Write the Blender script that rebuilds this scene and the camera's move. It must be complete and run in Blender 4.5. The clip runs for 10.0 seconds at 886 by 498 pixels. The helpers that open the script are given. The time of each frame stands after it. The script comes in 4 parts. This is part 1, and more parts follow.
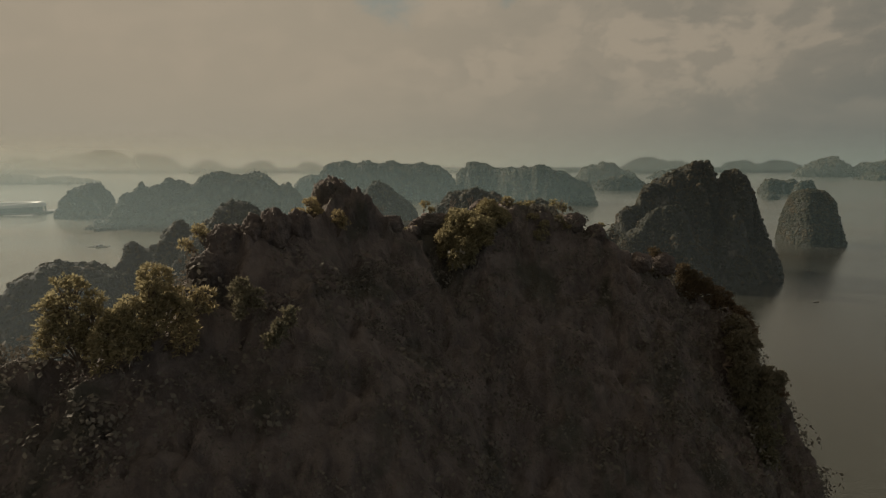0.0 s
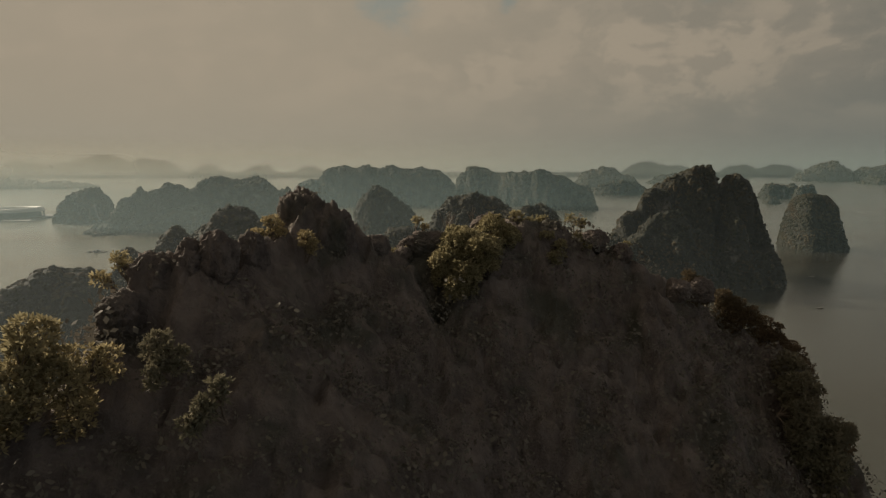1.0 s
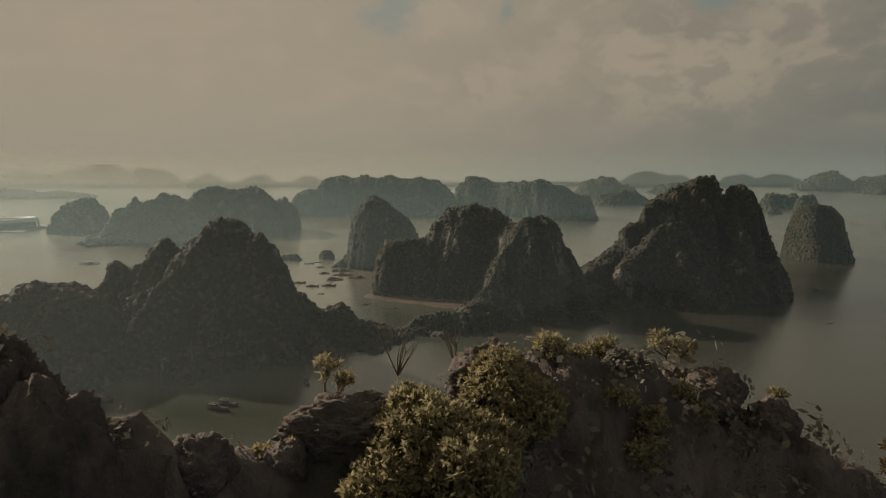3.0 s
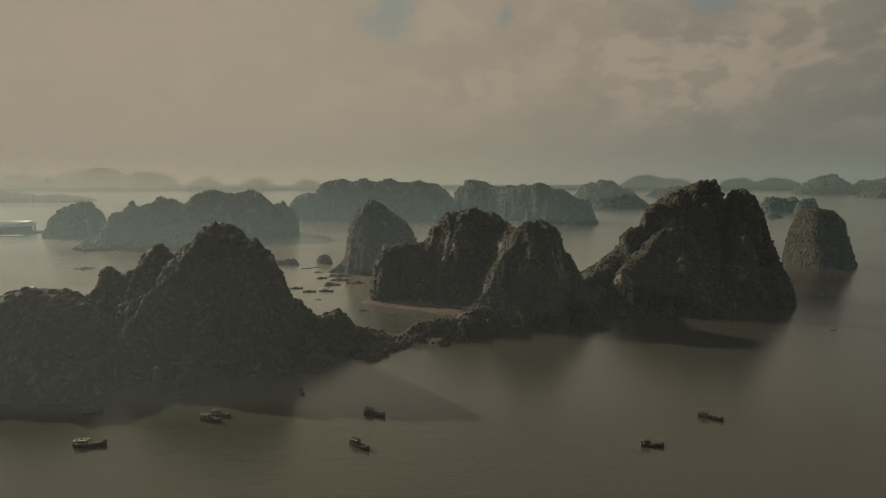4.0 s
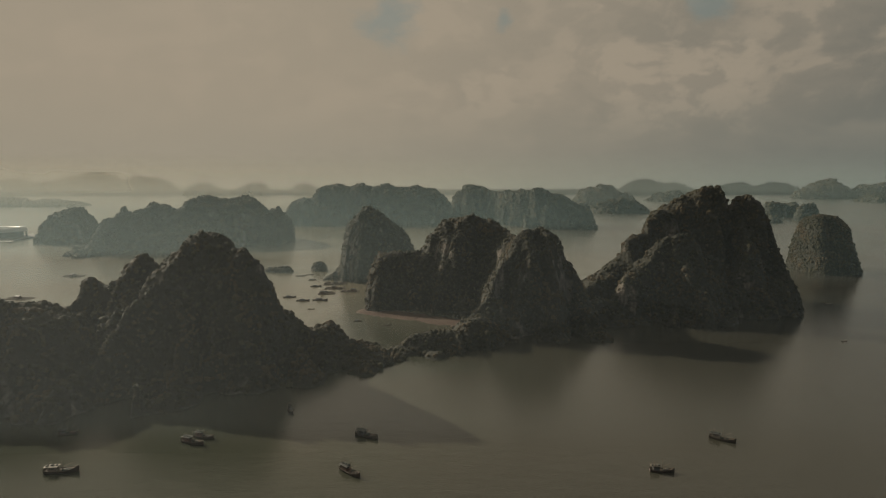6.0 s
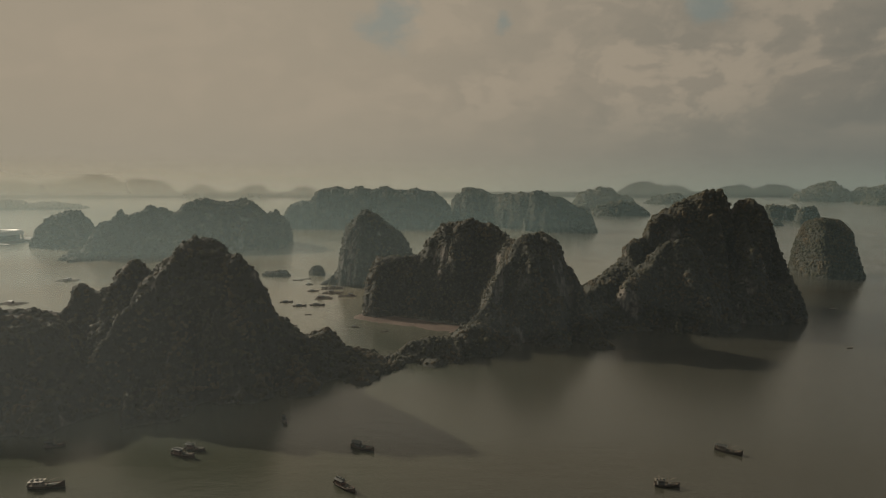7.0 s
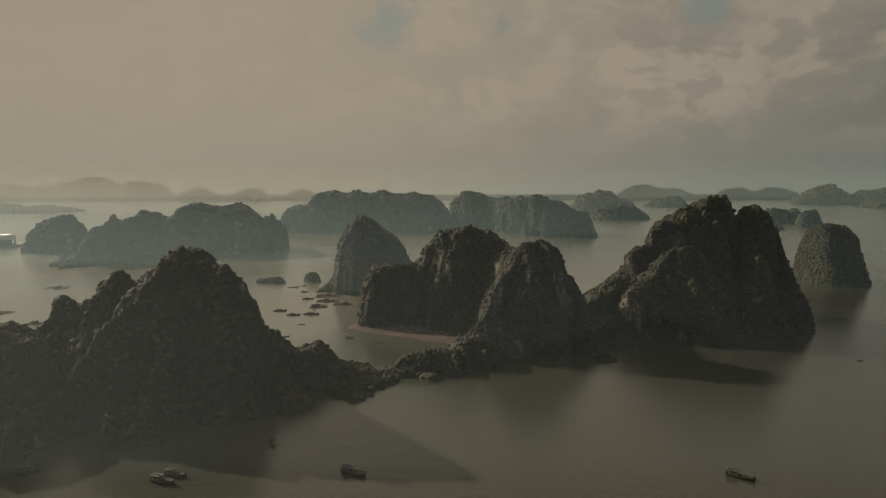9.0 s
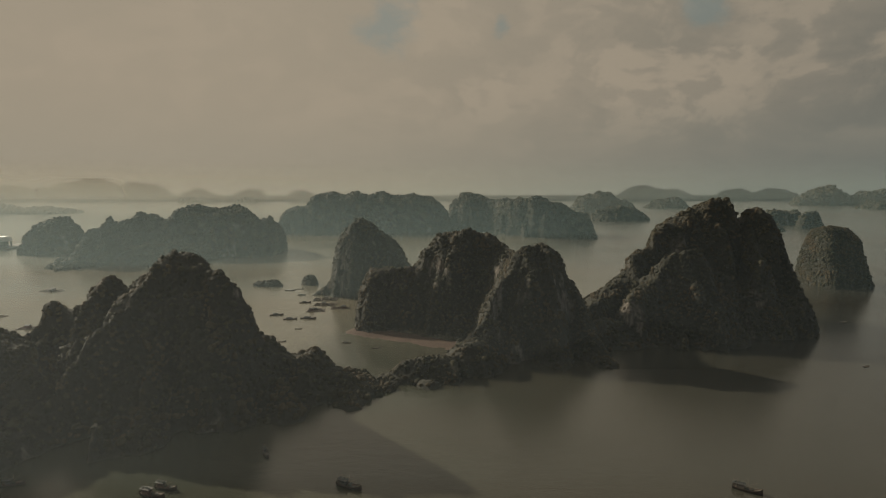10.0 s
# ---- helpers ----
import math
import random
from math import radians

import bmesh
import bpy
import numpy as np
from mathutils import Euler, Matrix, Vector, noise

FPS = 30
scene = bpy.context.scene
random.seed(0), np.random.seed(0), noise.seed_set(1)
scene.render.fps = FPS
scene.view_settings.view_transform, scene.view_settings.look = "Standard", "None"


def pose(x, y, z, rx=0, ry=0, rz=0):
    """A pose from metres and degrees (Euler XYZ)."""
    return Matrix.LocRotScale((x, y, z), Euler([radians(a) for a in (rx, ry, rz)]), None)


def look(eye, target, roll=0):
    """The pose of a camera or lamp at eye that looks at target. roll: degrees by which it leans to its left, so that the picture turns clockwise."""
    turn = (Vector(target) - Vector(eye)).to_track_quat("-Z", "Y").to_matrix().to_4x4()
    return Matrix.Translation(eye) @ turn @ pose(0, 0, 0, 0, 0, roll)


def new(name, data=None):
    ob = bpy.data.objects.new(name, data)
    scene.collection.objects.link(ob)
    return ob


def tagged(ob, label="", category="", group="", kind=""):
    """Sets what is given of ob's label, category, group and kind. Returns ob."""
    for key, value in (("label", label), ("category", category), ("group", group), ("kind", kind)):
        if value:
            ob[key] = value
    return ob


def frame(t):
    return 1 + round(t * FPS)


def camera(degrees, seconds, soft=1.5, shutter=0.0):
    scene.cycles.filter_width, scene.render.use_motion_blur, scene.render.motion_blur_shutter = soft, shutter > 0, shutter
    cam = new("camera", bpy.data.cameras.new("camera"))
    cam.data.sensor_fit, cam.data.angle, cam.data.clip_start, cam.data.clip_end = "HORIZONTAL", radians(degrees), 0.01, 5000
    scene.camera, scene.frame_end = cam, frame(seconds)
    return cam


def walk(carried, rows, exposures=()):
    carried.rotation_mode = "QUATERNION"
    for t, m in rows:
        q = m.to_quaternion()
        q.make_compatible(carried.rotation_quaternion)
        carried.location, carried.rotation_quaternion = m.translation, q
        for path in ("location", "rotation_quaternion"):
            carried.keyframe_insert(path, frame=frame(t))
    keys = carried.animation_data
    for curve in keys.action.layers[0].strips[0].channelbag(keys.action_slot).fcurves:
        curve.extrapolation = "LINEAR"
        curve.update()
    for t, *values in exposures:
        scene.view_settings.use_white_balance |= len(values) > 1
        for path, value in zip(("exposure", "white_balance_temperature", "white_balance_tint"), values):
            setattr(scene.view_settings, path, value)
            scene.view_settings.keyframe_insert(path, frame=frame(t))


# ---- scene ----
# ---- camera and flight ----
cam = camera(76.0, 10.0, soft=1.2)
PATH = [
    (0, 0.00, 0.00, 120.00, 80.455, -0.000),
    (0.5, 0.05, 2.15, 119.99, 80.681, -0.002),
    (1, 0.16, 4.64, 120.05, 80.909, -0.008),
    (1.5, 0.41, 7.71, 120.21, 81.153, -0.018),
    (2, 0.66, 10.86, 120.38, 81.390, -0.026),
    (2.5, 0.86, 14.40, 120.68, 81.632, -0.041),
    (4, 1.84, 24.37, 121.72, 82.188, -0.139),
    (4.5, 2.10, 28.19, 122.07, 82.305, -0.179),
    (5, 2.36, 32.14, 122.43, 82.392, -0.222),
    (5.5, 2.63, 36.18, 122.85, 82.476, -0.274),
    (7, 3.62, 47.49, 124.50, 82.811, -0.379),
    (7.5, 3.99, 51.08, 125.20, 82.886, -0.405),
    (8, 4.39, 54.74, 125.94, 82.960, -0.435),
    (8.5, 4.77, 58.35, 126.72, 83.015, -0.464),
    (9, 5.13, 61.94, 127.53, 83.060, -0.492),
    (9.5, 5.47, 65.51, 128.36, 83.094, -0.514),
    (10, 5.81, 69.07, 129.20, 83.122, -0.544),
]
walk(cam, [(t, pose(x, y, z, rx, 0.06, rz)) for t, x, y, z, rx, rz in PATH])

# ---- sky and sun ----
SUN_AZ, SUN_EL = -54.0, 24.0          # degrees from straight ahead, to the left; above the horizon
sun_way = Vector((math.sin(radians(SUN_AZ)) * math.cos(radians(SUN_EL)),
                  math.cos(radians(SUN_AZ)) * math.cos(radians(SUN_EL)), math.sin(radians(SUN_EL))))
sun = new("sun", bpy.data.lights.new("sun", "SUN"))
sun.data.energy, sun.data.angle, sun.data.color = 5.0, radians(0.8), (1.0, 0.87, 0.67)
sun.matrix_world = look((0, 0, 400), Vector((0, 0, 400)) - sun_way)


def link(tree, a, b):
    tree.links.new(a, b)


def node(tree, kind, **values):
    n = tree.nodes.new(kind)
    for key, value in values.items():
        if key in n.inputs:
            n.inputs[key].default_value = value
    return n


def maths(tree, op, a, b=None, clamp=False):
    n = tree.nodes.new("ShaderNodeMath")
    n.operation, n.use_clamp = op, clamp
    for i, v in enumerate((a, b)):
        if v is None:
            continue
        if isinstance(v, (int, float)):
            n.inputs[i].default_value = v
        else:
            link(tree, v, n.inputs[i])
    return n.outputs[0]


def remap(tree, value, lo, hi, to_lo=0.0, to_hi=1.0, smooth=True):
    n = tree.nodes.new("ShaderNodeMapRange")
    n.interpolation_type = "SMOOTHSTEP" if smooth else "LINEAR"
    link(tree, value, n.inputs["Value"])
    for key, v in (("From Min", lo), ("From Max", hi), ("To Min", to_lo), ("To Max", to_hi)):
        n.inputs[key].default_value = v
    return n.outputs["Result"]


def mixed(tree, fac, a, b):
    n = tree.nodes.new("ShaderNodeMix")
    n.data_type = "RGBA"
    for socket, v in ((n.inputs[0], fac), (n.inputs[6], a), (n.inputs[7], b)):
        if isinstance(v, (int, float)):
            socket.default_value = v
        elif isinstance(v, tuple):
            socket.default_value = (*v, 1.0)
        else:
            link(tree, v, socket)
    return n.outputs[2]


def noise_tex(tree, vector, scale, detail=4.0, rough=0.55, distort=0.0):
    n = node(tree, "ShaderNodeTexNoise", Scale=scale, Detail=detail, Roughness=rough, Distortion=distort)
    link(tree, vector, n.inputs["Vector"])
    return n.outputs["Fac"]


GAPS = (((-0.081, 0.963, 0.259), 0.062), ((0.104, 0.962, 0.254), 0.022), ((0.403, 0.878, 0.258), 0.05), ((0.0, 0.70, 0.71), 0.2), ((0.5, 0.5, 0.7), 0.25))
HEADS = (((0.291, 0.942, 0.168), 0.085), ((0.342, 0.929, 0.14), 0.1), ((0.417, 0.897, 0.144), 0.07), ((0.263, 0.954, 0.144), 0.05), ((0.121, 0.989, 0.088), 0.05), ((0.086, 0.987, 0.139), 0.05))      # heaped cloud heads


BRIGHT_SIDE = (-0.742, 0.520, 0.423)      # middle of the sky's sunward glow, kept apart from the sun lamp


def make_world():
    world = bpy.data.worlds.new("hazy_sky")
    scene.world = world
    world.use_nodes = True
    tree = world.node_tree
    tree.nodes.clear()
    out = tree.nodes.new("ShaderNodeOutputWorld")
    bg = tree.nodes.new("ShaderNodeBackground")
    bg.inputs["Strength"].default_value = 0.1
    sky = tree.nodes.new("ShaderNodeTexSky")
    sky.sky_type, sky.sun_disc = "NISHITA", False
    sky.sun_elevation, sky.sun_rotation = radians(SUN_EL), radians(SUN_AZ)
    sky.dust_density, sky.air_density = 4.0, 1.2
    coord = tree.nodes.new("ShaderNodeTexCoord").outputs["Generated"]
    sep = tree.nodes.new("ShaderNodeSeparateXYZ")
    link(tree, coord, sep.inputs[0])
    height = maths(tree, "MAXIMUM", sep.outputs["Z"], 0.0)
    # nearness to the sun's side
    dot = tree.nodes.new("ShaderNodeVectorMath")
    dot.operation = "DOT_PRODUCT"
    link(tree, coord, dot.inputs[0])
    dot.inputs[1].default_value = BRIGHT_SIDE
    glow = remap(tree, dot.outputs["Value"], -0.25, 0.88)
    # heaped clouds: the same field read twice, a step towards the sun, gives lit and shaded flanks
    heap_map = tree.nodes.new("ShaderNodeMapping")
    heap_map.inputs["Scale"].default_value = (3.6, 3.6, 6.2)
    link(tree, coord, heap_map.inputs["Vector"])
    step_map = tree.nodes.new("ShaderNodeMapping")
    step_map.inputs["Scale"].default_value = (3.6, 3.6, 6.2)
    step_map.inputs["Location"].default_value = (-0.10, 0.02, 0.16)
    link(tree, coord, step_map.inputs["Vector"])
    here = noise_tex(tree, heap_map.outputs[0], 1.9, 9.0, 0.55, 0.25)
    there = noise_tex(tree, step_map.outputs[0], 1.9, 9.0, 0.55, 0.25)
    flank = remap(tree, maths(tree, "SUBTRACT", here, there), -0.045, 0.045)
    heap = remap(tree, here, 0.36, 0.62)
    streak_map = tree.nodes.new("ShaderNodeMapping")
    streak_map.inputs["Scale"].default_value = (2.0, 2.0, 20.0)
    link(tree, coord, streak_map.inputs["Vector"])
    streak = noise_tex(tree, streak_map.outputs[0], 1.6, 6.0, 0.55, 0.2)
    lit = mixed(tree, glow, (2.62, 2.30, 1.78), (3.55, 2.98, 2.22))
    shade = mixed(tree, glow, (1.42, 1.42, 1.22), (3.35, 2.85, 2.13))
    body = mixed(tree, 0.5, shade, lit)
    cloud = mixed(tree, heap, shade, mixed(tree, flank, body, lit))
    cloud = mixed(tree, remap(tree, streak, 0.52, 0.78, 0.0, 0.4), cloud, shade)
    head = None
    for way, size in HEADS:
        d = tree.nodes.new("ShaderNodeVectorMath")
        d.operation = "DISTANCE"
        link(tree, coord, d.inputs[0])
        d.inputs[1].default_value = way
        one = maths(tree, "SUBTRACT", 1.0, maths(tree, "DIVIDE", d.outputs["Value"], size))
        head = one if head is None else maths(tree, "MAXIMUM", head, one)
    billow = noise_tex(tree, heap_map.outputs[0], 5.0, 8.0, 0.55, 0.3)
    head = maths(tree, "ADD", head, maths(tree, "MULTIPLY", maths(tree, "SUBTRACT", billow, 0.5), 3.2))
    cloud = mixed(tree, remap(tree, head, 0.0, 0.5, 0.0, 0.85), cloud, mixed(tree, flank, body, mixed(tree, glow, (2.95, 2.55, 1.95), (3.55, 2.98, 2.22))))
    # openings in the cloud
    gap_colour = mixed(tree, 0.88, sky.outputs[0], (1.55, 1.98, 1.80))
    ragged = noise_tex(tree, heap_map.outputs[0], 3.5, 7.0, 0.6, 0.3)
    opening = None
    for way, size in GAPS:
        d = tree.nodes.new("ShaderNodeVectorMath")
        d.operation = "DISTANCE"
        link(tree, coord, d.inputs[0])
        d.inputs[1].default_value = way
        one = maths(tree, "SUBTRACT", 1.0, maths(tree, "DIVIDE", d.outputs["Value"], size))
        opening = one if opening is None else maths(tree, "MAXIMUM", opening, one)
    opening = maths(tree, "ADD", opening, maths(tree, "MULTIPLY", maths(tree, "SUBTRACT", ragged, 0.5), 2.4))
    total = mixed(tree, remap(tree, opening, 0.1, 0.9, 0.0, 0.55), cloud, gap_colour)
    haze = mixed(tree, glow, (1.36, 1.48, 1.30), (3.15, 2.76, 2.08))
    total = mixed(tree, remap(tree, height, 0.16, 0.0), total, haze)
    # cool fill added to the unseen sky opposite the sun, for camera-facing slopes
    total = mixed(tree, remap(tree, dot.outputs["Value"], -0.05, -0.75), total, (2.8, 3.05, 3.2))
    link(tree, total, bg.inputs["Color"])
    link(tree, bg.outputs[0], out.inputs["Surface"])


make_world()


# ---- materials ----
def material(name):
    m = bpy.data.materials.new(name)
    m.use_nodes = True
    tree = m.node_tree
    bsdf = tree.nodes["Principled BSDF"]
    pos = tree.nodes.new("ShaderNodeNewGeometry")
    return m, tree, bsdf, pos


def add_bump(tree, bsdf, height, strength, distance):
    b = node(tree, "ShaderNodeBump", Strength=strength, Distance=distance)
    link(tree, height, b.inputs["Height"])
    link(tree, b.outputs[0], bsdf.inputs["Normal"])
    return b


def water_material():
    m, tree, bsdf, pos = material("muddy_sea_water")
    p = pos.outputs["Position"]
    silt = noise_tex(tree, p, 0.006, 4.0, 0.5, 0.6)
    place = tree.nodes.new("ShaderNodeSeparateXYZ")
    link(tree, p, place.inputs[0])
    drift = maths(tree, "MULTIPLY", maths(tree, "SUBTRACT", silt, 0.5), 300.0)
    col = mixed(tree, remap(tree, silt, 0.38, 0.66), (0.045, 0.051, 0.038), (0.054, 0.054, 0.039))
    brown = remap(tree, maths(tree, "ADD", place.outputs["X"], drift), -40, 60, 0.0, 0.9)      # silt washed out along the middle of the bay
    col = mixed(tree, brown, col, (0.047, 0.046, 0.036))
    outer_pale = maths(tree, "ADD", place.outputs["Y"], drift)
    outer_pale = maths(tree, "SUBTRACT", outer_pale, maths(tree, "MULTIPLY", place.outputs["X"], 0.4))
    col = mixed(tree, remap(tree, outer_pale, 430, 680, 0.0, 0.85), col, (0.19, 0.178, 0.137))      # far water paler: reflected sky brightness put into the base colour
    col = mixed(tree, remap(tree, place.outputs["X"], 90, 330, 0.0, 0.7), col, (0.028, 0.029, 0.025))      # darker towards the right
    link(tree, col, bsdf.inputs["Base Color"])
    bsdf.inputs["IOR"].default_value = 1.46
    bsdf.inputs["Coat Weight"].default_value = 0.35
    bsdf.inputs["Coat IOR"].default_value = 1.4
    calm = noise_tex(tree, p, 0.011, 3.0, 0.5, 1.2)
    open_sea = remap(tree, place.outputs["Y"], 420, 1000, 0.0, 0.15)      # wind ruffles the water outside the coves
    rough = maths(tree, "ADD", remap(tree, calm, 0.35, 0.65, 0.05, 0.12), open_sea)
    link(tree, rough, bsdf.inputs["Roughness"])
    link(tree, rough, bsdf.inputs["Coat Roughness"])
    stretch = tree.nodes.new("ShaderNodeMapping")
    stretch.inputs["Scale"].default_value = (0.7, 1.5, 1.0)
    stretch.inputs["Rotation"].default_value = (0, 0, radians(18))
    link(tree, p, stretch.inputs["Vector"])
    ripple = noise_tex(tree, stretch.outputs[0], 0.9, 4.0, 0.6, 0.3)
    swell = noise_tex(tree, stretch.outputs[0], 0.12, 3.0, 0.5, 0.2)
    both = maths(tree, "ADD", maths(tree, "MULTIPLY", ripple, 0.6), swell)
    b = add_bump(tree, bsdf, both, 0.40, 0.35)
    link(tree, b.outputs[0], bsdf.inputs["Coat Normal"])
    return m


def land_material():
    m, tree, bsdf, pos = material("karst_rock_and_scrub")
    p = pos.outputs["Position"]
    sep = tree.nodes.new("ShaderNodeSeparateXYZ")
    link(tree, pos.outputs["Normal"], sep.inputs[0])
    tall = tree.nodes.new("ShaderNodeMapping")
    tall.inputs["Scale"].default_value = (1.0, 1.0, 0.16)
    link(tree, p, tall.inputs["Vector"])
    streak = noise_tex(tree, tall.outputs[0], 0.35, 6.0, 0.6, 0.2)
    patch = noise_tex(tree, p, 0.09, 4.0, 0.55, 0.4)
    grain = noise_tex(tree, p, 1.6, 6.0, 0.65)
    rock = mixed(tree, remap(tree, streak, 0.35, 0.7), (0.05, 0.043, 0.036), (0.16, 0.138, 0.115))
    green = mixed(tree, grain, (0.010, 0.012, 0.008), (0.026, 0.025, 0.016))
    steep = remap(tree, sep.outputs["Z"], 0.62, 0.35)
    stripped = tree.nodes.new("ShaderNodeAttribute")
    stripped.attribute_name = "bare"
    bare = maths(tree, "MULTIPLY", steep, maths(tree, "MULTIPLY", stripped.outputs["Fac"], remap(tree, patch, 0.40, 0.52)))
    link(tree, mixed(tree, bare, green, rock), bsdf.inputs["Base Color"])
    bsdf.inputs["Roughness"].default_value = 0.9
    crown = node(tree, "ShaderNodeTexVoronoi", Scale=0.38)
    crown.feature = "SMOOTH_F1"
    link(tree, p, crown.inputs["Vector"])
    canopy = maths(tree, "SUBTRACT", maths(tree, "MULTIPLY", grain, 0.45), crown.outputs["Distance"])
    add_bump(tree, bsdf, canopy, 0.9, 1.5)
    return m


def leaf_material(name, dark, light, warm, through_light=0.35):
    m, tree, bsdf, pos = material(name)
    p = pos.outputs["Position"]
    rnd = pos.outputs["Random Per Island"]
    patch = noise_tex(tree, p, 0.06, 3.0, 0.5)
    col = mixed(tree, rnd, dark, light)
    col = mixed(tree, remap(tree, patch, 0.42, 0.68, 0.0, 0.75), col, warm)
    link(tree, col, bsdf.inputs["Base Color"])
    bsdf.inputs["Roughness"].default_value = 0.75
    bsdf.inputs["Specular IOR Level"].default_value = 0.2
    glow = tree.nodes.new("ShaderNodeBsdfTranslucent")
    link(tree, col, glow.inputs["Color"])
    mix = tree.nodes.new("ShaderNodeMixShader")
    mix.inputs[0].default_value = through_light
    link(tree, bsdf.outputs[0], mix.inputs[1])
    link(tree, glow.outputs[0], mix.inputs[2])
    link(tree, mix.outputs[0], tree.nodes["Material Output"].inputs["Surface"])
    return m


def forest_material():
    m = leaf_material("island_forest_leaves", (0.020, 0.023, 0.014), (0.056, 0.052, 0.030), (0.084, 0.062, 0.036), 0.15)
    tree = m.node_tree
    bsdf = tree.nodes["Principled BSDF"]
    p = tree.nodes.new("ShaderNodeNewGeometry").outputs["Position"]
    sprays = noise_tex(tree, p, 1.5, 5.0, 0.65, 0.2)
    add_bump(tree, bsdf, sprays, 0.9, 0.9)
    return m


def mist_material(name, density, top, y, tint, tint_off_sun):
    """A thin veil standing in for hazy air: lets most light through and scatters the rest; it thins out upwards."""
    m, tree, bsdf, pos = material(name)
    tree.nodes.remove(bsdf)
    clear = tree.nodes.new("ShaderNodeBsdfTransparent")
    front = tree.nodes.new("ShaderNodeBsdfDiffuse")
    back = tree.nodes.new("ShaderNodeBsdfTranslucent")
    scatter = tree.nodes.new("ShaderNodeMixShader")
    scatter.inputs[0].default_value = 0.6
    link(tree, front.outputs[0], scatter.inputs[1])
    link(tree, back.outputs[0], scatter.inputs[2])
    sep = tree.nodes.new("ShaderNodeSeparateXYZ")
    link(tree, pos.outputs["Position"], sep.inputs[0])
    # the haze's sunward glow is put into its colour: paler left, darker right
    hue = mixed(tree, remap(tree, sep.outputs["X"], -0.5 * y, 0.7 * y), tint, tint_off_sun)
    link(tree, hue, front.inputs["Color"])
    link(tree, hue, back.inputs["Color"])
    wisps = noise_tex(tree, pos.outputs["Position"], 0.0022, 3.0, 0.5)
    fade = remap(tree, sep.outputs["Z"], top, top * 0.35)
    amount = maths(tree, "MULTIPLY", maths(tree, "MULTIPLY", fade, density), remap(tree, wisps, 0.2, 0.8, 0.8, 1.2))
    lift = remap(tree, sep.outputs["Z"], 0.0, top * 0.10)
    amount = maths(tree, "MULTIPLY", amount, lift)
    side = remap(tree, sep.outputs["X"], -0.8 * y, 0.5 * y, 1.70, 0.65, False)      # denser on the left, to imitate haze glowing towards the sun
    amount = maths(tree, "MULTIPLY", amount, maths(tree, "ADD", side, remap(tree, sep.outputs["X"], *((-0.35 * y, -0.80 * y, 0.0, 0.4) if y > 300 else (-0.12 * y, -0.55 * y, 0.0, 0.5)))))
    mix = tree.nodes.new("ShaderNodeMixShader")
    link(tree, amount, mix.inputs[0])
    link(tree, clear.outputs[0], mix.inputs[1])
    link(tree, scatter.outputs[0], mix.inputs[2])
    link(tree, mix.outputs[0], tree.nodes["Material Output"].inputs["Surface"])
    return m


WATER = water_material()
LAND = land_material()
FOREST = forest_material()

def plain_material(name, colour, rough=0.6, wear=0.35, scale=1.2, metal=0.0):
    m, tree, bsdf, pos = material(name)
    p = tree.nodes.new("ShaderNodeTexCoord").outputs["Object"]
    stain = noise_tex(tree, p, scale, 5.0, 0.6, 0.3)
    fine = noise_tex(tree, p, scale * 9, 4.0, 0.6)
    dark = tuple(c * (1 - wear) for c in colour)
    col = mixed(tree, remap(tree, stain, 0.35, 0.68), colour, dark)
    col = mixed(tree, remap(tree, fine, 0.45, 0.75, 0.0, 0.5), col, dark)
    link(tree, col, bsdf.inputs["Base Color"])
    bsdf.inputs["Roughness"].default_value, bsdf.inputs["Metallic"].default_value = rough, metal
    add_bump(tree, bsdf, fine, 0.4, 0.03)
    return m


def crag_material():
    m, tree, bsdf, pos = material("weathered_dark_limestone")
    p = pos.outputs["Position"]
    tall = tree.nodes.new("ShaderNodeMapping")
    tall.inputs["Scale"].default_value = (1.0, 1.0, 0.35)
    link(tree, p, tall.inputs["Vector"])
    runs = noise_tex(tree, tall.outputs[0], 1.7, 7.0, 0.62, 0.4)
    pits = noise_tex(tree, p, 6.5, 6.0, 0.65, 0.2)
    moss = noise_tex(tree, p, 0.45, 4.0, 0.55, 0.4)
    col = mixed(tree, remap(tree, runs, 0.3, 0.72), (0.090, 0.070, 0.062), (0.185, 0.147, 0.128))
    col = mixed(tree, remap(tree, moss, 0.5, 0.68, 0.0, 0.8), col, (0.056, 0.056, 0.040))
    link(tree, col, bsdf.inputs["Base Color"])
    bsdf.inputs["Roughness"].default_value = 0.88
    crumbs = noise_tex(tree, p, 19.0, 5.0, 0.7, 0.2)
    both = maths(tree, "ADD", maths(tree, "MULTIPLY", runs, 0.9), maths(tree, "MULTIPLY", pits, 0.5))
    both = maths(tree, "ADD", both, maths(tree, "MULTIPLY", crumbs, 0.22))
    add_bump(tree, bsdf, both, 1.0, 0.30)
    return m


CRAG_ROCK = crag_material()
BARK = plain_material("grey_brown_bark", (0.16, 0.12, 0.09), 0.85, 0.4, 8.0)
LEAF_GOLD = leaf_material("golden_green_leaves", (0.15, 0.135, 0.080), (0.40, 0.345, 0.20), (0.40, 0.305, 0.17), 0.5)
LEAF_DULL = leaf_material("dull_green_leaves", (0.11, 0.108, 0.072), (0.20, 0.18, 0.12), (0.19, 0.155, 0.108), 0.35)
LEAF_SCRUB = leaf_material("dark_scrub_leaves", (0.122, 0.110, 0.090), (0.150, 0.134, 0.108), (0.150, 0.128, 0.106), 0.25)
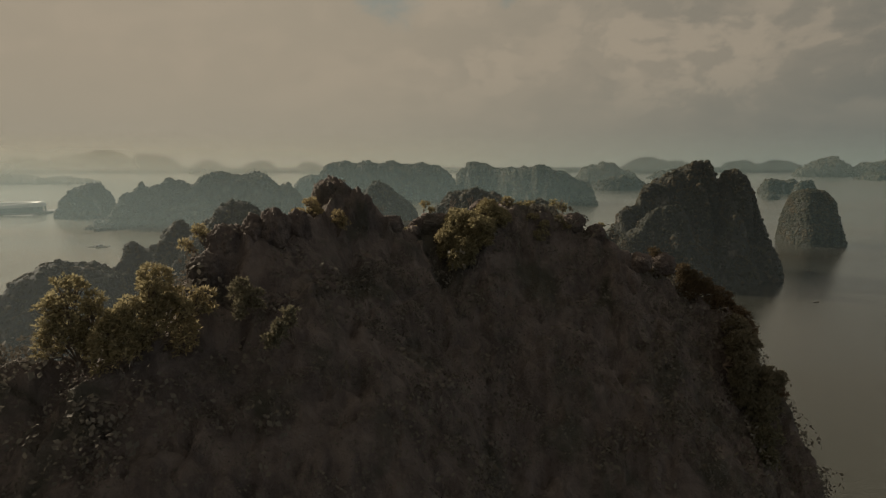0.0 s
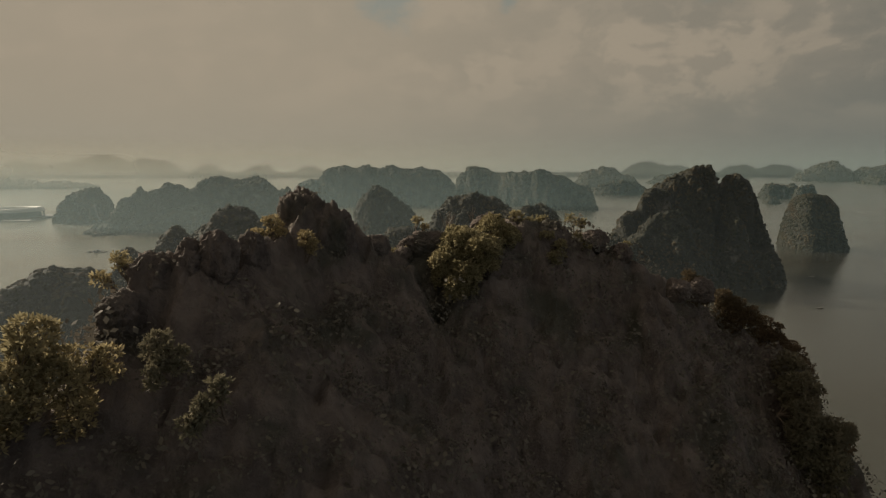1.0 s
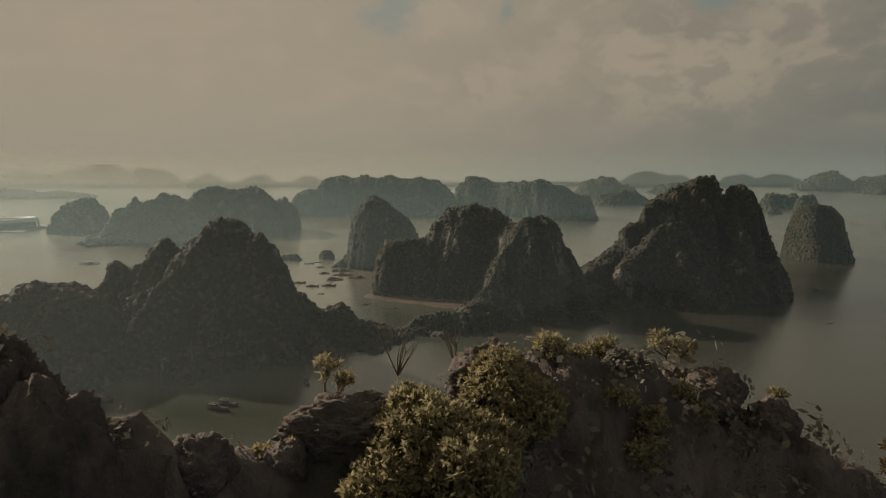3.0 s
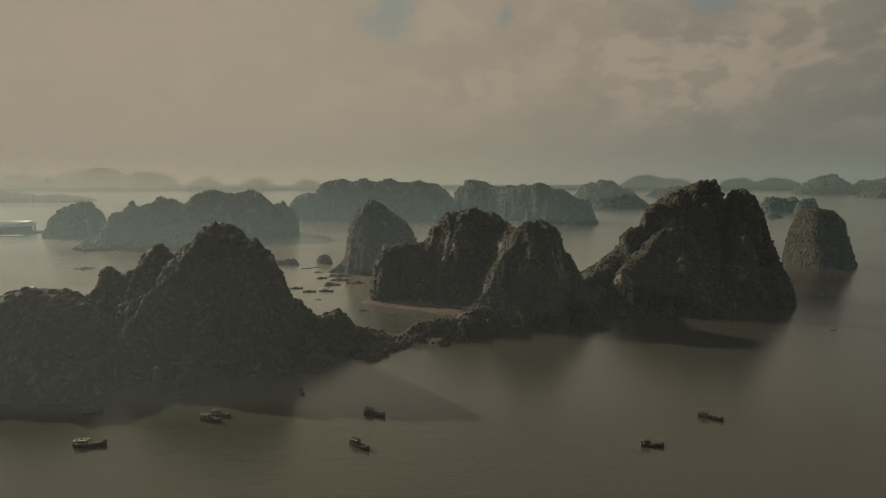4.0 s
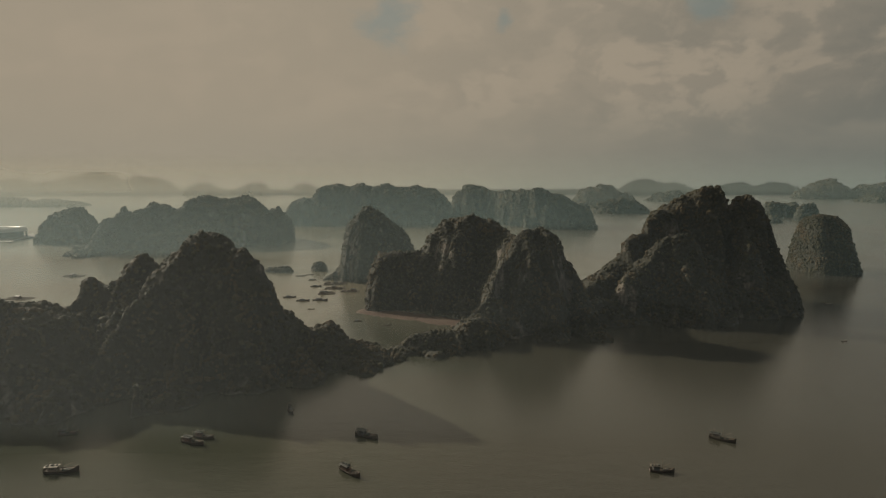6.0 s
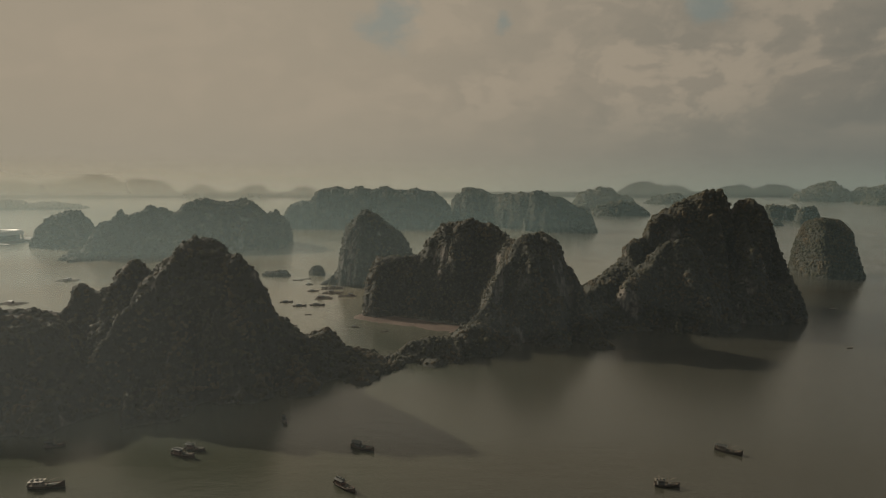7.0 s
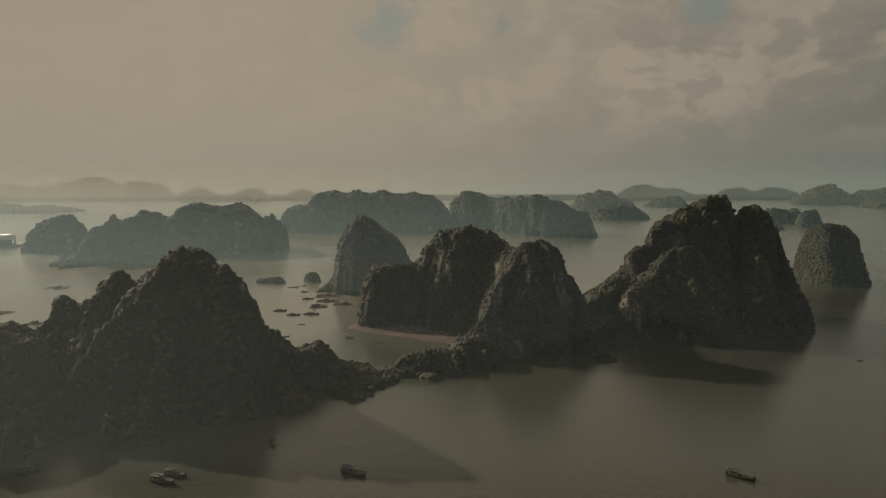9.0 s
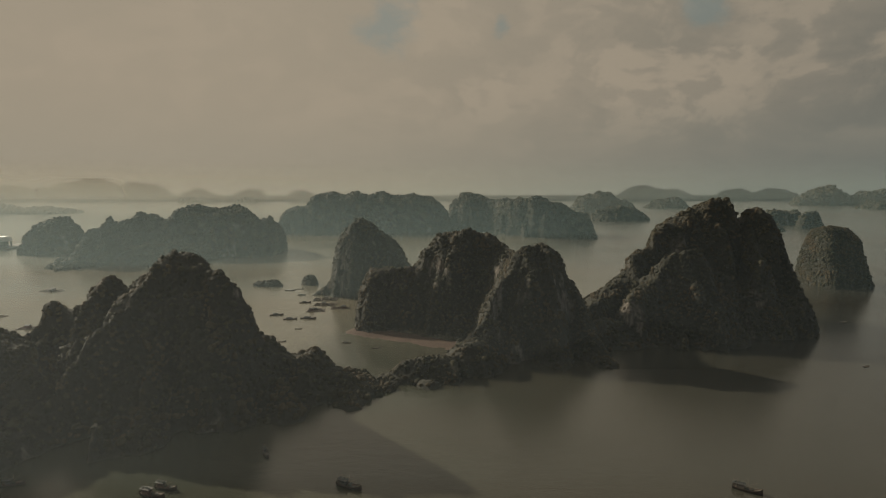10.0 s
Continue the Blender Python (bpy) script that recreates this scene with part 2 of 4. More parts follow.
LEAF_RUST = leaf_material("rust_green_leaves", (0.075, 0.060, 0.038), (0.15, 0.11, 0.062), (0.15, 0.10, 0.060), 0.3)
HULL_DARK = plain_material("dark_weathered_hull_wood", (0.075, 0.055, 0.042), 0.6, 0.5, 0.9)
DECK = plain_material("grey_brown_deck_boards", (0.12, 0.098, 0.076), 0.8, 0.45, 1.4)
PAINT_GREY = plain_material("faded_grey_blue_paint", (0.085, 0.09, 0.088), 0.6, 0.4, 0.8)
PAINT_RED = plain_material("faded_red_brown_paint", (0.125, 0.072, 0.058), 0.6, 0.4, 0.8)
PAINT_PALE = plain_material("pale_cream_paint", (0.21, 0.185, 0.155), 0.55, 0.3, 0.7)
PAINT_WHITE = plain_material("weathered_white_roof", (0.44, 0.43, 0.40), 0.5, 0.15, 0.05)
NET = plain_material("tangled_fishing_net", (0.075, 0.085, 0.075), 0.9, 0.5, 3.0)
GLASS = plain_material("dark_window_glass", (0.03, 0.035, 0.04), 0.15, 0.2, 2.0)
MUD = plain_material("wet_red_brown_mud", (0.105, 0.074, 0.058), 0.5, 0.3, 0.08)


# ---- shared mesh helpers ----
def hash01(ix, iy, iz, seed):
    h = (ix * 374761393 + iy * 668265263 + iz * 2147483647 + seed * 974634777) & 0xFFFFFFFF
    h = ((h ^ (h >> 13)) * 1274126177) & 0xFFFFFFFF
    return ((h ^ (h >> 16)) & 0xFFFF) / 65535.0


def value_noise(x, y, seed, z=None):
    """Smooth lattice noise from 0 to 1 on numpy arrays."""
    if z is None:
        z = np.zeros_like(x)
    ix, iy, iz = (np.floor(a).astype(np.int64) for a in (x, y, z))
    fx, fy, fz = x - ix, y - iy, z - iz
    ux, uy, uz = (a * a * (3 - 2 * a) for a in (fx, fy, fz))
    total = 0.0
    for dz, wz in ((0, 1 - uz), (1, uz)):
        for dy, wy in ((0, 1 - uy), (1, uy)):
            for dx, wx in ((0, 1 - ux), (1, ux)):
                total = total + hash01(ix + dx, iy + dy, iz + dz, seed) * wx * wy * wz
    return total


def fbm(x, y, seed, octaves=4, z=None):
    total, amp, norm, k = 0.0, 1.0, 0.0, 1.0
    for o in range(octaves):
        total = total + amp * value_noise(x * k, y * k, seed + o * 17, None if z is None else z * k)
        norm, amp, k = norm + amp, amp * 0.5, k * 2.03
    return total / norm


def grid_mesh(name, xs, ys, height, floor_level=None, jitter=0.0, seed=1):
    """A height sheet over the grid xs by ys as one mesh; cells wholly under floor_level are left out."""
    gx, gy = np.meshgrid(np.asarray(xs, float), np.asarray(ys, float))
    gz = height(gx, gy)
    nx, ny = len(xs), len(ys)
    px, py, pz = gx.copy(), gy.copy(), gz.copy()
    if jitter:
        s = 1.0 / (jitter * 4.0)
        px += (fbm(gx * s, gy * s, seed, 3, gz * s) - 0.5) * 3.2 * jitter
        py += (fbm(gx * s + 40, gy * s, seed + 5, 3, gz * s) - 0.5) * 3.2 * jitter
    idx = np.arange(nx * ny).reshape(ny, nx)
    quads = np.stack([idx[:-1, :-1], idx[:-1, 1:], idx[1:, 1:], idx[1:, :-1]], -1).reshape(-1, 4)
    if floor_level is not None:
        keep = (gz.ravel()[quads] > floor_level).any(1)
        quads = quads[keep]
    used, inverse = np.unique(quads, return_inverse=True)
    verts = np.stack([px.ravel(), py.ravel(), pz.ravel()], -1)[used]
    return mesh_from(name, verts, inverse.reshape(-1, 4)), verts, inverse.reshape(-1, 4)


def mesh_from(name, verts, quads, smooth=True):
    verts, quads = np.asarray(verts, np.float32), np.asarray(quads, np.int32)
    n = quads.shape[1]
    me = bpy.data.meshes.new(name)
    me.vertices.add(len(verts))
    me.vertices.foreach_set("co", verts.ravel())
    me.loops.add(quads.size)
    me.loops.foreach_set("vertex_index", quads.ravel())
    me.polygons.add(len(quads))
    me.polygons.foreach_set("loop_start", np.arange(0, quads.size, n, dtype=np.int32))
    me.polygons.foreach_set("use_smooth", np.full(len(quads), smooth))
    me.update(calc_edges=True)
    return me


def leaf_cloud(rng, leaves, radius, size, lift=0.35, squash=0.75):
    """Loose leaf sprays on an uneven crown: vertices and quads of one clump."""
    way = rng.normal(size=(leaves, 3))
    way /= np.linalg.norm(way, axis=1, keepdims=True)
    way[:, 2] = np.abs(way[:, 2]) * 1.15 - 0.15
    lump = 0.75 + 0.5 * value_noise(way[:, 0] * 1.7 + 9, way[:, 1] * 1.7, int(rng.integers(99)), way[:, 2] * 1.7)
    centre = way * (radius * lump * rng.uniform(0.72, 1.0, leaves))[:, None]
    centre[:, 2] = centre[:, 2] * squash + radius * lift
    a = rng.normal(size=(leaves, 3))
    a -= way * (a * way).sum(1, keepdims=True) * 0.8
    a /= np.linalg.norm(a, axis=1, keepdims=True)
    b = np.cross(a, way + rng.normal(size=(leaves, 3)) * 0.3)
    b /= np.linalg.norm(b, axis=1, keepdims=True)
    s = (size * rng.uniform(0.6, 1.35, leaves))[:, None]
    corner = np.stack([centre - a * s, centre - b * s * 0.62, centre + a * s, centre + b * s * 0.62], 1)
    return corner.reshape(-1, 3), np.arange(leaves * 4).reshape(-1, 4)


def canopy_clump(rng, leaves, radius, size):
    """A tree crown seen from far: an uneven rounded head with leaf sprays standing out of it."""
    v, q = leaf_cloud(rng, leaves, radius * 1.05, size, 0.0, 0.85)
    segs = 6
    ring = [(rng.normal(0, 0.15) * radius, rng.normal(0, 0.15) * radius, radius * rng.uniform(0.62, 0.95))]
    for r, z in ((0.66, 0.52), (1.0, 0.02), (0.85, -0.70)):
        for k in range(segs):
            w = 2 * math.pi * (k + rng.uniform(-0.2, 0.2)) / segs
            g = radius * rng.uniform(0.66, 1.18)
            ring.append((r * g * math.cos(w), r * g * math.sin(w), z * radius * rng.uniform(0.8, 1.2)))
    n = len(v)
    head = [(0, 1 + k, 1 + (k + 1) % segs, 1 + (k + 2) % segs) for k in range(0, segs, 2)]
    for o in (1, 1 + segs):
        head += [(o + k, o + segs + k, o + segs + (k + 1) % segs, o + (k + 1) % segs) for k in range(segs)]
    return np.concatenate([v, np.array(ring)]), np.concatenate([q, np.array(head) + n])


def scatter_clumps(name, places, scales, clouds, rng):
    """Many clumps joined into one mesh."""
    verts, quads, start = [], [], 0
    pick = rng.integers(len(clouds), size=len(places))
    turn = rng.uniform(0, 2 * np.pi, len(places))
    for k, (v, q) in enumerate(clouds):
        mine = np.nonzero(pick == k)[0]
        if not len(mine):
            continue
        c, s = np.cos(turn[mine]), np.sin(turn[mine])
        x = v[None, :, 0] * c[:, None] - v[None, :, 1] * s[:, None]
        y = v[None, :, 0] * s[:, None] + v[None, :, 1] * c[:, None]
        z = np.broadcast_to(v[None, :, 2], x.shape)
        block = np.stack([x, y, z], -1) * scales[mine][:, None, None] + places[mine][:, None, :]
        verts.append(block.reshape(-1, 3))
        quads.append((q[None] + (start + np.arange(len(mine)) * len(v))[:, None, None]).reshape(-1, 4))
        start += len(mine) * len(v)
    return mesh_from(name, np.concatenate(verts), np.concatenate(quads))


def part(name, mesh, mat, parent=None, label="", kind=""):
    ob = new(name, mesh)
    if mat and not mesh.materials:
        mesh.materials.append(mat)
    ob.parent = parent
    return tagged(ob, label=label, kind=kind)


def bareness(x, y, z):
    """Where the cliffs stand bare, from 0 to 1."""
    n = fbm(x * 0.050, y * 0.050, 77, 4, z * 0.022)
    return np.clip((n - 0.62) / 0.06, 0, 1)


def surface_points(verts, quads, per_area, rng, steep=0.42, above=1.0):
    """Random points on a sheet, with few on its bare sheer faces."""
    a, b, c, d = (verts[quads[:, i]] for i in range(4))
    normal = np.cross(c - a, d - b)
    area = np.linalg.norm(normal, axis=1) * 0.5 + 1e-9
    nz = np.abs(normal[:, 2]) / (2 * area)
    mid = (a + b + c + d) / 4
    chance = np.where(nz < steep, 1.0 - 0.92 * bareness(mid[:, 0], mid[:, 1], mid[:, 2]), 1.0) * np.where(mid[:, 2] > above, 1.0, 0.0)
    weight = area * chance
    n = int(weight.sum() * per_area)
    if n < 1:
        return np.zeros((0, 3)), np.zeros(0)
    pick = rng.choice(len(quads), n, p=weight / weight.sum())
    u, w = rng.random((n, 1)), rng.random((n, 1))
    return a[pick] * (1 - u) * (1 - w) + b[pick] * u * (1 - w) + c[pick] * u * w + d[pick] * (1 - u) * w, nz[pick]


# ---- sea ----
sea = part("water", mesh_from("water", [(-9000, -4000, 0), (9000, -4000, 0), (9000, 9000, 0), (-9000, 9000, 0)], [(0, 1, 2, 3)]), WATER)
tagged(sea, "calm olive brown sea water of a bay", "sea", kind="structure")


# ---- islands ----
def karst_height(ridges, towers, seed, rough, cell, ribs=()):
    """Height of a limestone island. ridges: (crest points x, y, z; half width to the near side, to the far side, steepness);
    towers: (x, y, height, half width, half depth, steepness); ribs: (points x, y, z and half width along a descending crest; steepness)."""
    def height(x, y):
        warp_x = x + (fbm(x * 0.05, y * 0.05, seed, 4) - 0.5) * 5 * rough
        warp_y = y + (fbm(x * 0.035 + 31, y * 0.035, seed + 3, 4) - 0.5) * 38 * rough
        best = np.full(x.shape, -6.0)
        # buttresses and gullies that run down the flanks
        flute = np.abs(fbm(x * 0.045 + 11, y * 0.016, seed + 33, 3) - 0.5) * 2
        flute = 1.0 + (0.55 * (0.32 - flute) + 0.5 * (fbm(x * 0.11, y * 0.06, seed + 35, 3) - 0.5)) * min(rough, 1.0)
        for crest, near, far, power in ridges:
            cx, cy, cz = (np.array(c, float) for c in zip(*crest))
            zc = np.interp(warp_x, cx, cz, left=-6, right=-6)
            yc = np.interp(warp_x, cx, cy)
            reach = (0.3 + 0.7 * np.sqrt(np.clip(zc / cz.max(), 0, 1)))
            off = warp_y - yc
            d = flute * np.abs(off) / (np.where(off < 0, near, far) * reach)
            best = np.maximum(best, np.where(zc > -3.5, (zc + 4) * (1 - np.minimum(d, 1.4) ** power) - 4, -6.0))
        for i, (cx, cy, top, rx, ry, power) in enumerate(towers):
            u, w = (warp_x - cx) / rx, (warp_y - cy) / ry
            r = np.sqrt(u * u + w * w)
            angle = np.arctan2(w, u)
            r = r * (1 + 0.16 * (fbm(np.cos(angle) * 1.6 + i * 7.3, np.sin(angle) * 1.6 + seed, seed + i, 3) - 0.5) * 2)
            best = np.maximum(best, (top + 4) * (1 - np.minimum(r, 1.25) ** power) - 4)
        for crest, power in ribs:
            for (ax, ay, az, aw), (bx, by, bz, bw) in zip(crest[:-1], crest[1:]):
                dx, dy = bx - ax, by - ay
                t = np.clip(((warp_x - ax) * dx + (warp_y - ay) * dy) / (dx * dx + dy * dy), 0, 1)
                d = flute * np.hypot(warp_x - ax - t * dx, warp_y - ay - t * dy) / (aw + t * (bw - aw))
                best = np.maximum(best, (az + t * (bz - az) + 4) * (1 - np.minimum(d, 1.4) ** power) - 4)
        grain = 0.11 if cell < 2.5 else 0.17 / cell
        bumps = (fbm(x * grain, y * grain, seed + 9, 4) - 0.5) * (4.5 if cell < 2.5 else 17.0 if cell < 5 else 24.0) * rough
        gully = (0.14 - np.abs(fbm(x * 0.032, y * 0.032, seed + 21, 4) - 0.5)) * 15.0 * rough
        lift = np.clip(best / 14.0, 0, 1)
        return best + (bumps + gully) * lift - (2.4 if cell < 2.5 else 3.0) * np.clip(best / 8, 0, 1)
    return height


def island(label, seed, ridges, towers=(), cell=2.0, clump=1.62, density=0.100, rough=1.0, leaves=6, ribs=()):
    rng = np.random.default_rng(seed)
    boxes = [(p[0] - 12, p[0] + 12, p[1] - n, p[1] + f) for crest, n, f, _ in ridges for p in crest]
    boxes += [(t[0] - t[3], t[0] + t[3], t[1] - t[4], t[1] + t[4]) for t in towers]
    x0, x1 = min(b[0] for b in boxes) - 8, max(b[1] for b in boxes) + 8
    y0, y1 = min(b[2] for b in boxes) - 14 * rough, max(b[3] for b in boxes) + 14 * rough
    me, verts, quads = grid_mesh("island", np.arange(x0, x1, cell), np.arange(y0, y1, cell),
                                 karst_height(ridges, towers, seed, rough, cell, ribs), -2.0, 0.8 * rough * cell ** 0.5, seed)
    bare = me.attributes.new("bare", "FLOAT", "POINT")
    bare.data.foreach_set("value", bareness(verts[:, 0], verts[:, 1], verts[:, 2]).astype(np.float32))
    ob = part("island", me, LAND)
    tagged(ob, label, "island", "limestone islands of the bay")
    places, level = surface_points(verts, quads, density, rng)
    if len(places):
        clouds = [canopy_clump(rng, leaves * 2 // 5, clump, clump * 0.24) for _ in range(12)]
        scales = np.clip(np.exp(rng.normal(-0.10, 0.34, len(places))), 0.4, 1.9) * (0.72 + 0.28 * level)
        part("forest", scatter_clumps("forest", places, scales, clouds, rng), FOREST, ob,
             "dense low forest clinging to the rock", "stuff")
    return ob


LEFT_CREST = [(-245, 399, 25), (-241, 399, 36), (-230, 399, 58), (-222, 399, 60), (-216, 399, 56), (-204, 399, 57), 
    (-199, 399, 67), (-188, 399, 75), (-178, 399, 65), (-175, 399, 70), (-165, 399, 76), (-162, 399, 84), 
    (-154, 399, 88), (-143, 399, 88), (-133, 399, 84), (-130, 399, 78), (-120, 399, 79), (-111, 399, 74), 
    (-103, 400, 54), (-98, 403, 36), (-92, 407, 28), (-73, 415, 25), (-61, 414, 17), (-34, 410, 6)]
LEFT_HILL = [(-281, 357, 26), (-269, 357, 43), (-259, 357, 50), (-245, 358, 52), (-218, 360, 42), (-211, 360, 35), (-200, 362, 24)]
NECK = [(-34, 410, 5), (-28, 415, 6), (-17, 426, 13), (19, 443, 13)]
MID_FRONT = [(32, 470, 22), (54, 494, 48), (64, 505, 74), (74, 507, 79), (90, 511, 80), (101, 511, 74), (106, 511, 60), 
    (115, 511, 51), (132, 511, 15)]
MID_BACK = [(-72, 572, -3), (-68, 573, -1), (-64, 573, 37), (-56, 574, 50), (-14, 581, 54), (-6, 583, 70), (8, 584, 83), 
    (35, 588, 90), (46, 588, 83), (53, 588, 83), (72, 588, 68), (86, 588, 45)]
MID_FAR = [(-141, 705, -3), (-118, 718, 15), (-113, 720, 45), (-106, 722, 71), (-85, 727, 87), (-71, 727, 83), 
    (-41, 727, 57), (-28, 727, 36), (-13, 727, 5)]
RIGHT_CREST = [(136, 560, 19), (140, 561, 26), (167, 570, 46), (178, 573, 52), (180, 574, 66), (201, 588, 67), 
    (204, 590, 79), (215, 595, 93), (235, 603, 95), (244, 606, 103), (261, 606, 111), (278, 606, 115), 
    (283, 606, 104), (285, 606, 78), (288, 606, 30)]
RIGHT_TOWER = [(279, 592, 20), (283, 592, 60), (287, 593, 90), (290, 593, 102), (301, 590, 104), (308, 589, 100), (313, 589, 88), (317, 588, 66), (319, 588, 43), (321, 588, 14)]
RIGHT_FOOT = [(288, 560, 30), (304, 557, 33), (317, 553, 27), (326, 550, 9), (330, 549, -3)]
RIGHT_HUMP = [(176, 555, 42), (195, 550, 64), (210, 545, 72), (226, 543, 74), (236, 542, 61), (254, 540, 51)]
STACK = [(470, 767, -3), (472, 767, 18), (475, 767, 58), (480, 767, 71), (499, 767, 74), (510, 767, 71), (516, 767, 60), (523, 767, 48), (530, 767, 30),
         (536, 767, 6), (540, 767, -3)]
LONG_ISLE = [(-582, 930, 0), (-572, 939, 12), (-556, 955, 10), (-545, 963, 30), (-533, 972, 56), (-522, 988, 71), 
    (-515, 1002, 59), (-505, 1016, 70), (-491, 1035, 78), (-478, 1053, 72), (-469, 1065, 61), (-451, 1085, 83), 
    (-420, 1097, 85), (-385, 1100, 81), (-362, 1101, 85), (-339, 1103, 77), (-322, 1105, 62), (-299, 1107, 67), 
    (-284, 1108, 52), (-283, 1108, 3)]
ROUND_ISLE = [(-740, 1110, 7), (-734, 1110, 37), (-724, 1110, 51), (-707, 1110, 60), (-685, 1110, 68), (-675, 1110, 66), (-668, 1110, 50), (-661, 1110, 37), (-655, 1110, 18), (-653, 1110, -3), (-649, 1110, -3)]
WIDE_ISLE = [(-392, 1500, 4), (-384, 1501, 40), (-372, 1504, 59), (-344, 1509, 69), (-323, 1514, 69), (-308, 1516, 91), 
    (-287, 1521, 98), (-265, 1525, 101), (-221, 1525, 95), (-191, 1525, 102), (-169, 1525, 95), 
    (-140, 1525, 101), (-117, 1525, 98), (-88, 1525, 90), (-51, 1525, 93), (-6, 1525, 86), (16, 1525, 68), 
    (31, 1525, 50), (40, 1525, -3)]
KNOBBLY_ISLE = [(29, 1600, 3), (40, 1600, 58), (56, 1600, 81), (71, 1600, 96), (110, 1600, 96), (150, 1534, 75), 
    (175, 1489, 84), (232, 1440, 92), (259, 1437, 88), (280, 1434, 78), (307, 1430, 74), (335, 1416, 51), 
    (351, 1408, 58), (361, 1404, 47), (371, 1399, 17), (374, 1398, -3)]

island("steep forested limestone island with pale cliff scars", 11,
       [(LEFT_CREST[8:], 62, 50, 1.4), (LEFT_CREST[:10], 32, 45, 1.6), (LEFT_HILL, 50, 45, 2.0), (NECK, 24, 20, 1.8)],
       [(-236, 360, 12, 36, 28, 2.0), (-262, 360, 14, 30, 24, 2.0)],
       ribs=[(((-150, 398, 88, 26), (-160, 381, 68, 22), (-173, 369, 56, 20), (-183, 350, 38, 18), (-194, 335, 18, 14), (-203, 327, 0, 10)), 1.3),
             (((-126, 399, 79, 26), (-118, 376, 48, 24), (-104, 358, 14, 18)), 1.2),
             (((-146, 396, 86, 26), (-146, 368, 52, 22), (-142, 341, 12, 18)), 1.2),
             (((-190, 399, 74, 24), (-200, 386, 56, 18)), 1.3),
             (((-222, 399, 59, 22), (-240, 376, 34, 20), (-255, 356, 18, 18)), 1.2),
             (((-96, 405, 26, 22), (-84, 385, 16, 20), (-75, 364, 4, 16)), 1.2)])
island("forested limestone island with rounded twin summits", 23,
       [(MID_FRONT, 54, 34, 1.15), (MID_BACK, 44, 50, 1.7), (MID_FAR, 40, 45, 2.0)],
       [(30, 456, 20, 26, 24, 1.8), (-20, 655, 26, 36, 60, 2.0)],
       ribs=[(((46, 584, 84, 40), (66, 566, 73, 50), (72, 538, 68, 58), (72, 510, 78, 50)), 1.05),
             (((74, 507, 79, 24), (59, 490, 65, 21), (46, 482, 48, 19), (36, 474, 31, 17), (20, 462, 13, 13), (12, 456, 0, 8)), 1.1),
             (((90, 508, 80, 26), (92, 480, 48, 22), (92, 452, 12, 16)), 1.2),
             (((110, 508, 58, 22), (118, 480, 30, 20), (124, 456, 6, 14)), 1.2)])
island("tall forested limestone island with sheer upper cliffs", 37,
       [(RIGHT_CREST, 40, 46, 2.2), (RIGHT_TOWER, 36, 40, 2.6), (RIGHT_FOOT, 34, 34, 2.2), (RIGHT_HUMP, 62, 30, 1.05)],
       [(140, 516, 20, 44, 36, 1.4), (272, 546, 30, 32, 36, 1.4)],
       ribs=[(((205, 546, 70, 30), (186, 534, 52, 28), (166, 522, 38, 26)), 1.2),
             (((298, 590, 103, 30), (288, 566, 76, 28), (278, 546, 48, 26)), 1.2),
             (((310, 588, 98, 20), (314, 566, 62, 18), (316, 545, 34, 16)), 1.2)])
island("sheer limestone sea stack with bare cliff faces", 41, [(STACK, 44, 40, 3.6)], density=0.20, rough=0.5)
island("small round forested rock islet", 43, [], [(-155, 774, 14, 12, 10, 3.0)], 1.5, 1.6, 0.14, 0.25)
island("low forested rock islet on calm water", 47, [], [(-213, 765, 8, 12, 9, 3.0), (-198, 762, 9, 14, 9, 3.0)], 1.5, 1.6, 0.14, 0.25)
island("long forested limestone island veiled in haze", 57, [(LONG_ISLE, 90, 60, 2.0)], [(-440, 990, 36, 90, 70, 1.8)], 3.0, 3.0, 0.06, 1.0, 12)
island("rounded limestone island veiled in haze", 59, [(ROUND_ISLE, 60, 60, 2.2)], [], 3.5, 3.4, 0.05, 1.0, 12)
island("wide limestone island with level summits in haze", 61, [(WIDE_ISLE, 90, 80, 2.6)], [], 3.6, 3.6, 0.045, 1.1, 10)
island("limestone island with knobbly summits in haze", 63, [(KNOBBLY_ISLE, 80, 80, 2.6)], [], 3.6, 3.6, 0.045, 1.1, 10)
island("tiny distant islet on pale water", 73, [], [(2225, 3050, 18, 24, 20, 2)], 6, 6, 0.01, 0.6, 8)
island("small cone shaped limestone islet in haze", 81,
       [([(975, 1586, -3), (978, 1586, 15), (985, 1586, 34), (1001, 1586, 49), (1025, 1586, 49), (1037, 1586, 26)], 30, 30, 2.4)], [], 4, 4, 0.025, 0.6, 8)
island("low limestone islet in haze", 83,
       [([(969, 1730, 6), (975, 1730, 38), (997, 1730, 45), (1026, 1730, 43), (1039, 1730, 29), (1048, 1730, 40), 
         (1063, 1730, 43), (1073, 1730, 6)], 40, 40, 2.4)], [], 4, 4, 0.025, 0.6, 8)
island("tiny pointed limestone islet in haze", 85,
       [([(850, 1510, -3), (857, 1510, 12), (866, 1510, 20), (881, 1510, 16), (899, 1510, -2)], 24, 24, 2.4)], [], 4, 3, 0.03, 0.4, 8)
island("low dark limestone island in haze", 87,
       [([(507, 1925, 1), (529, 1925, 31), (566, 1925, 44), (642, 1925, 42), (671, 1925, 31), (696, 1925, 12)], 60, 60, 2.4)], [], 6, 5, 0.014, 0.8, 8)
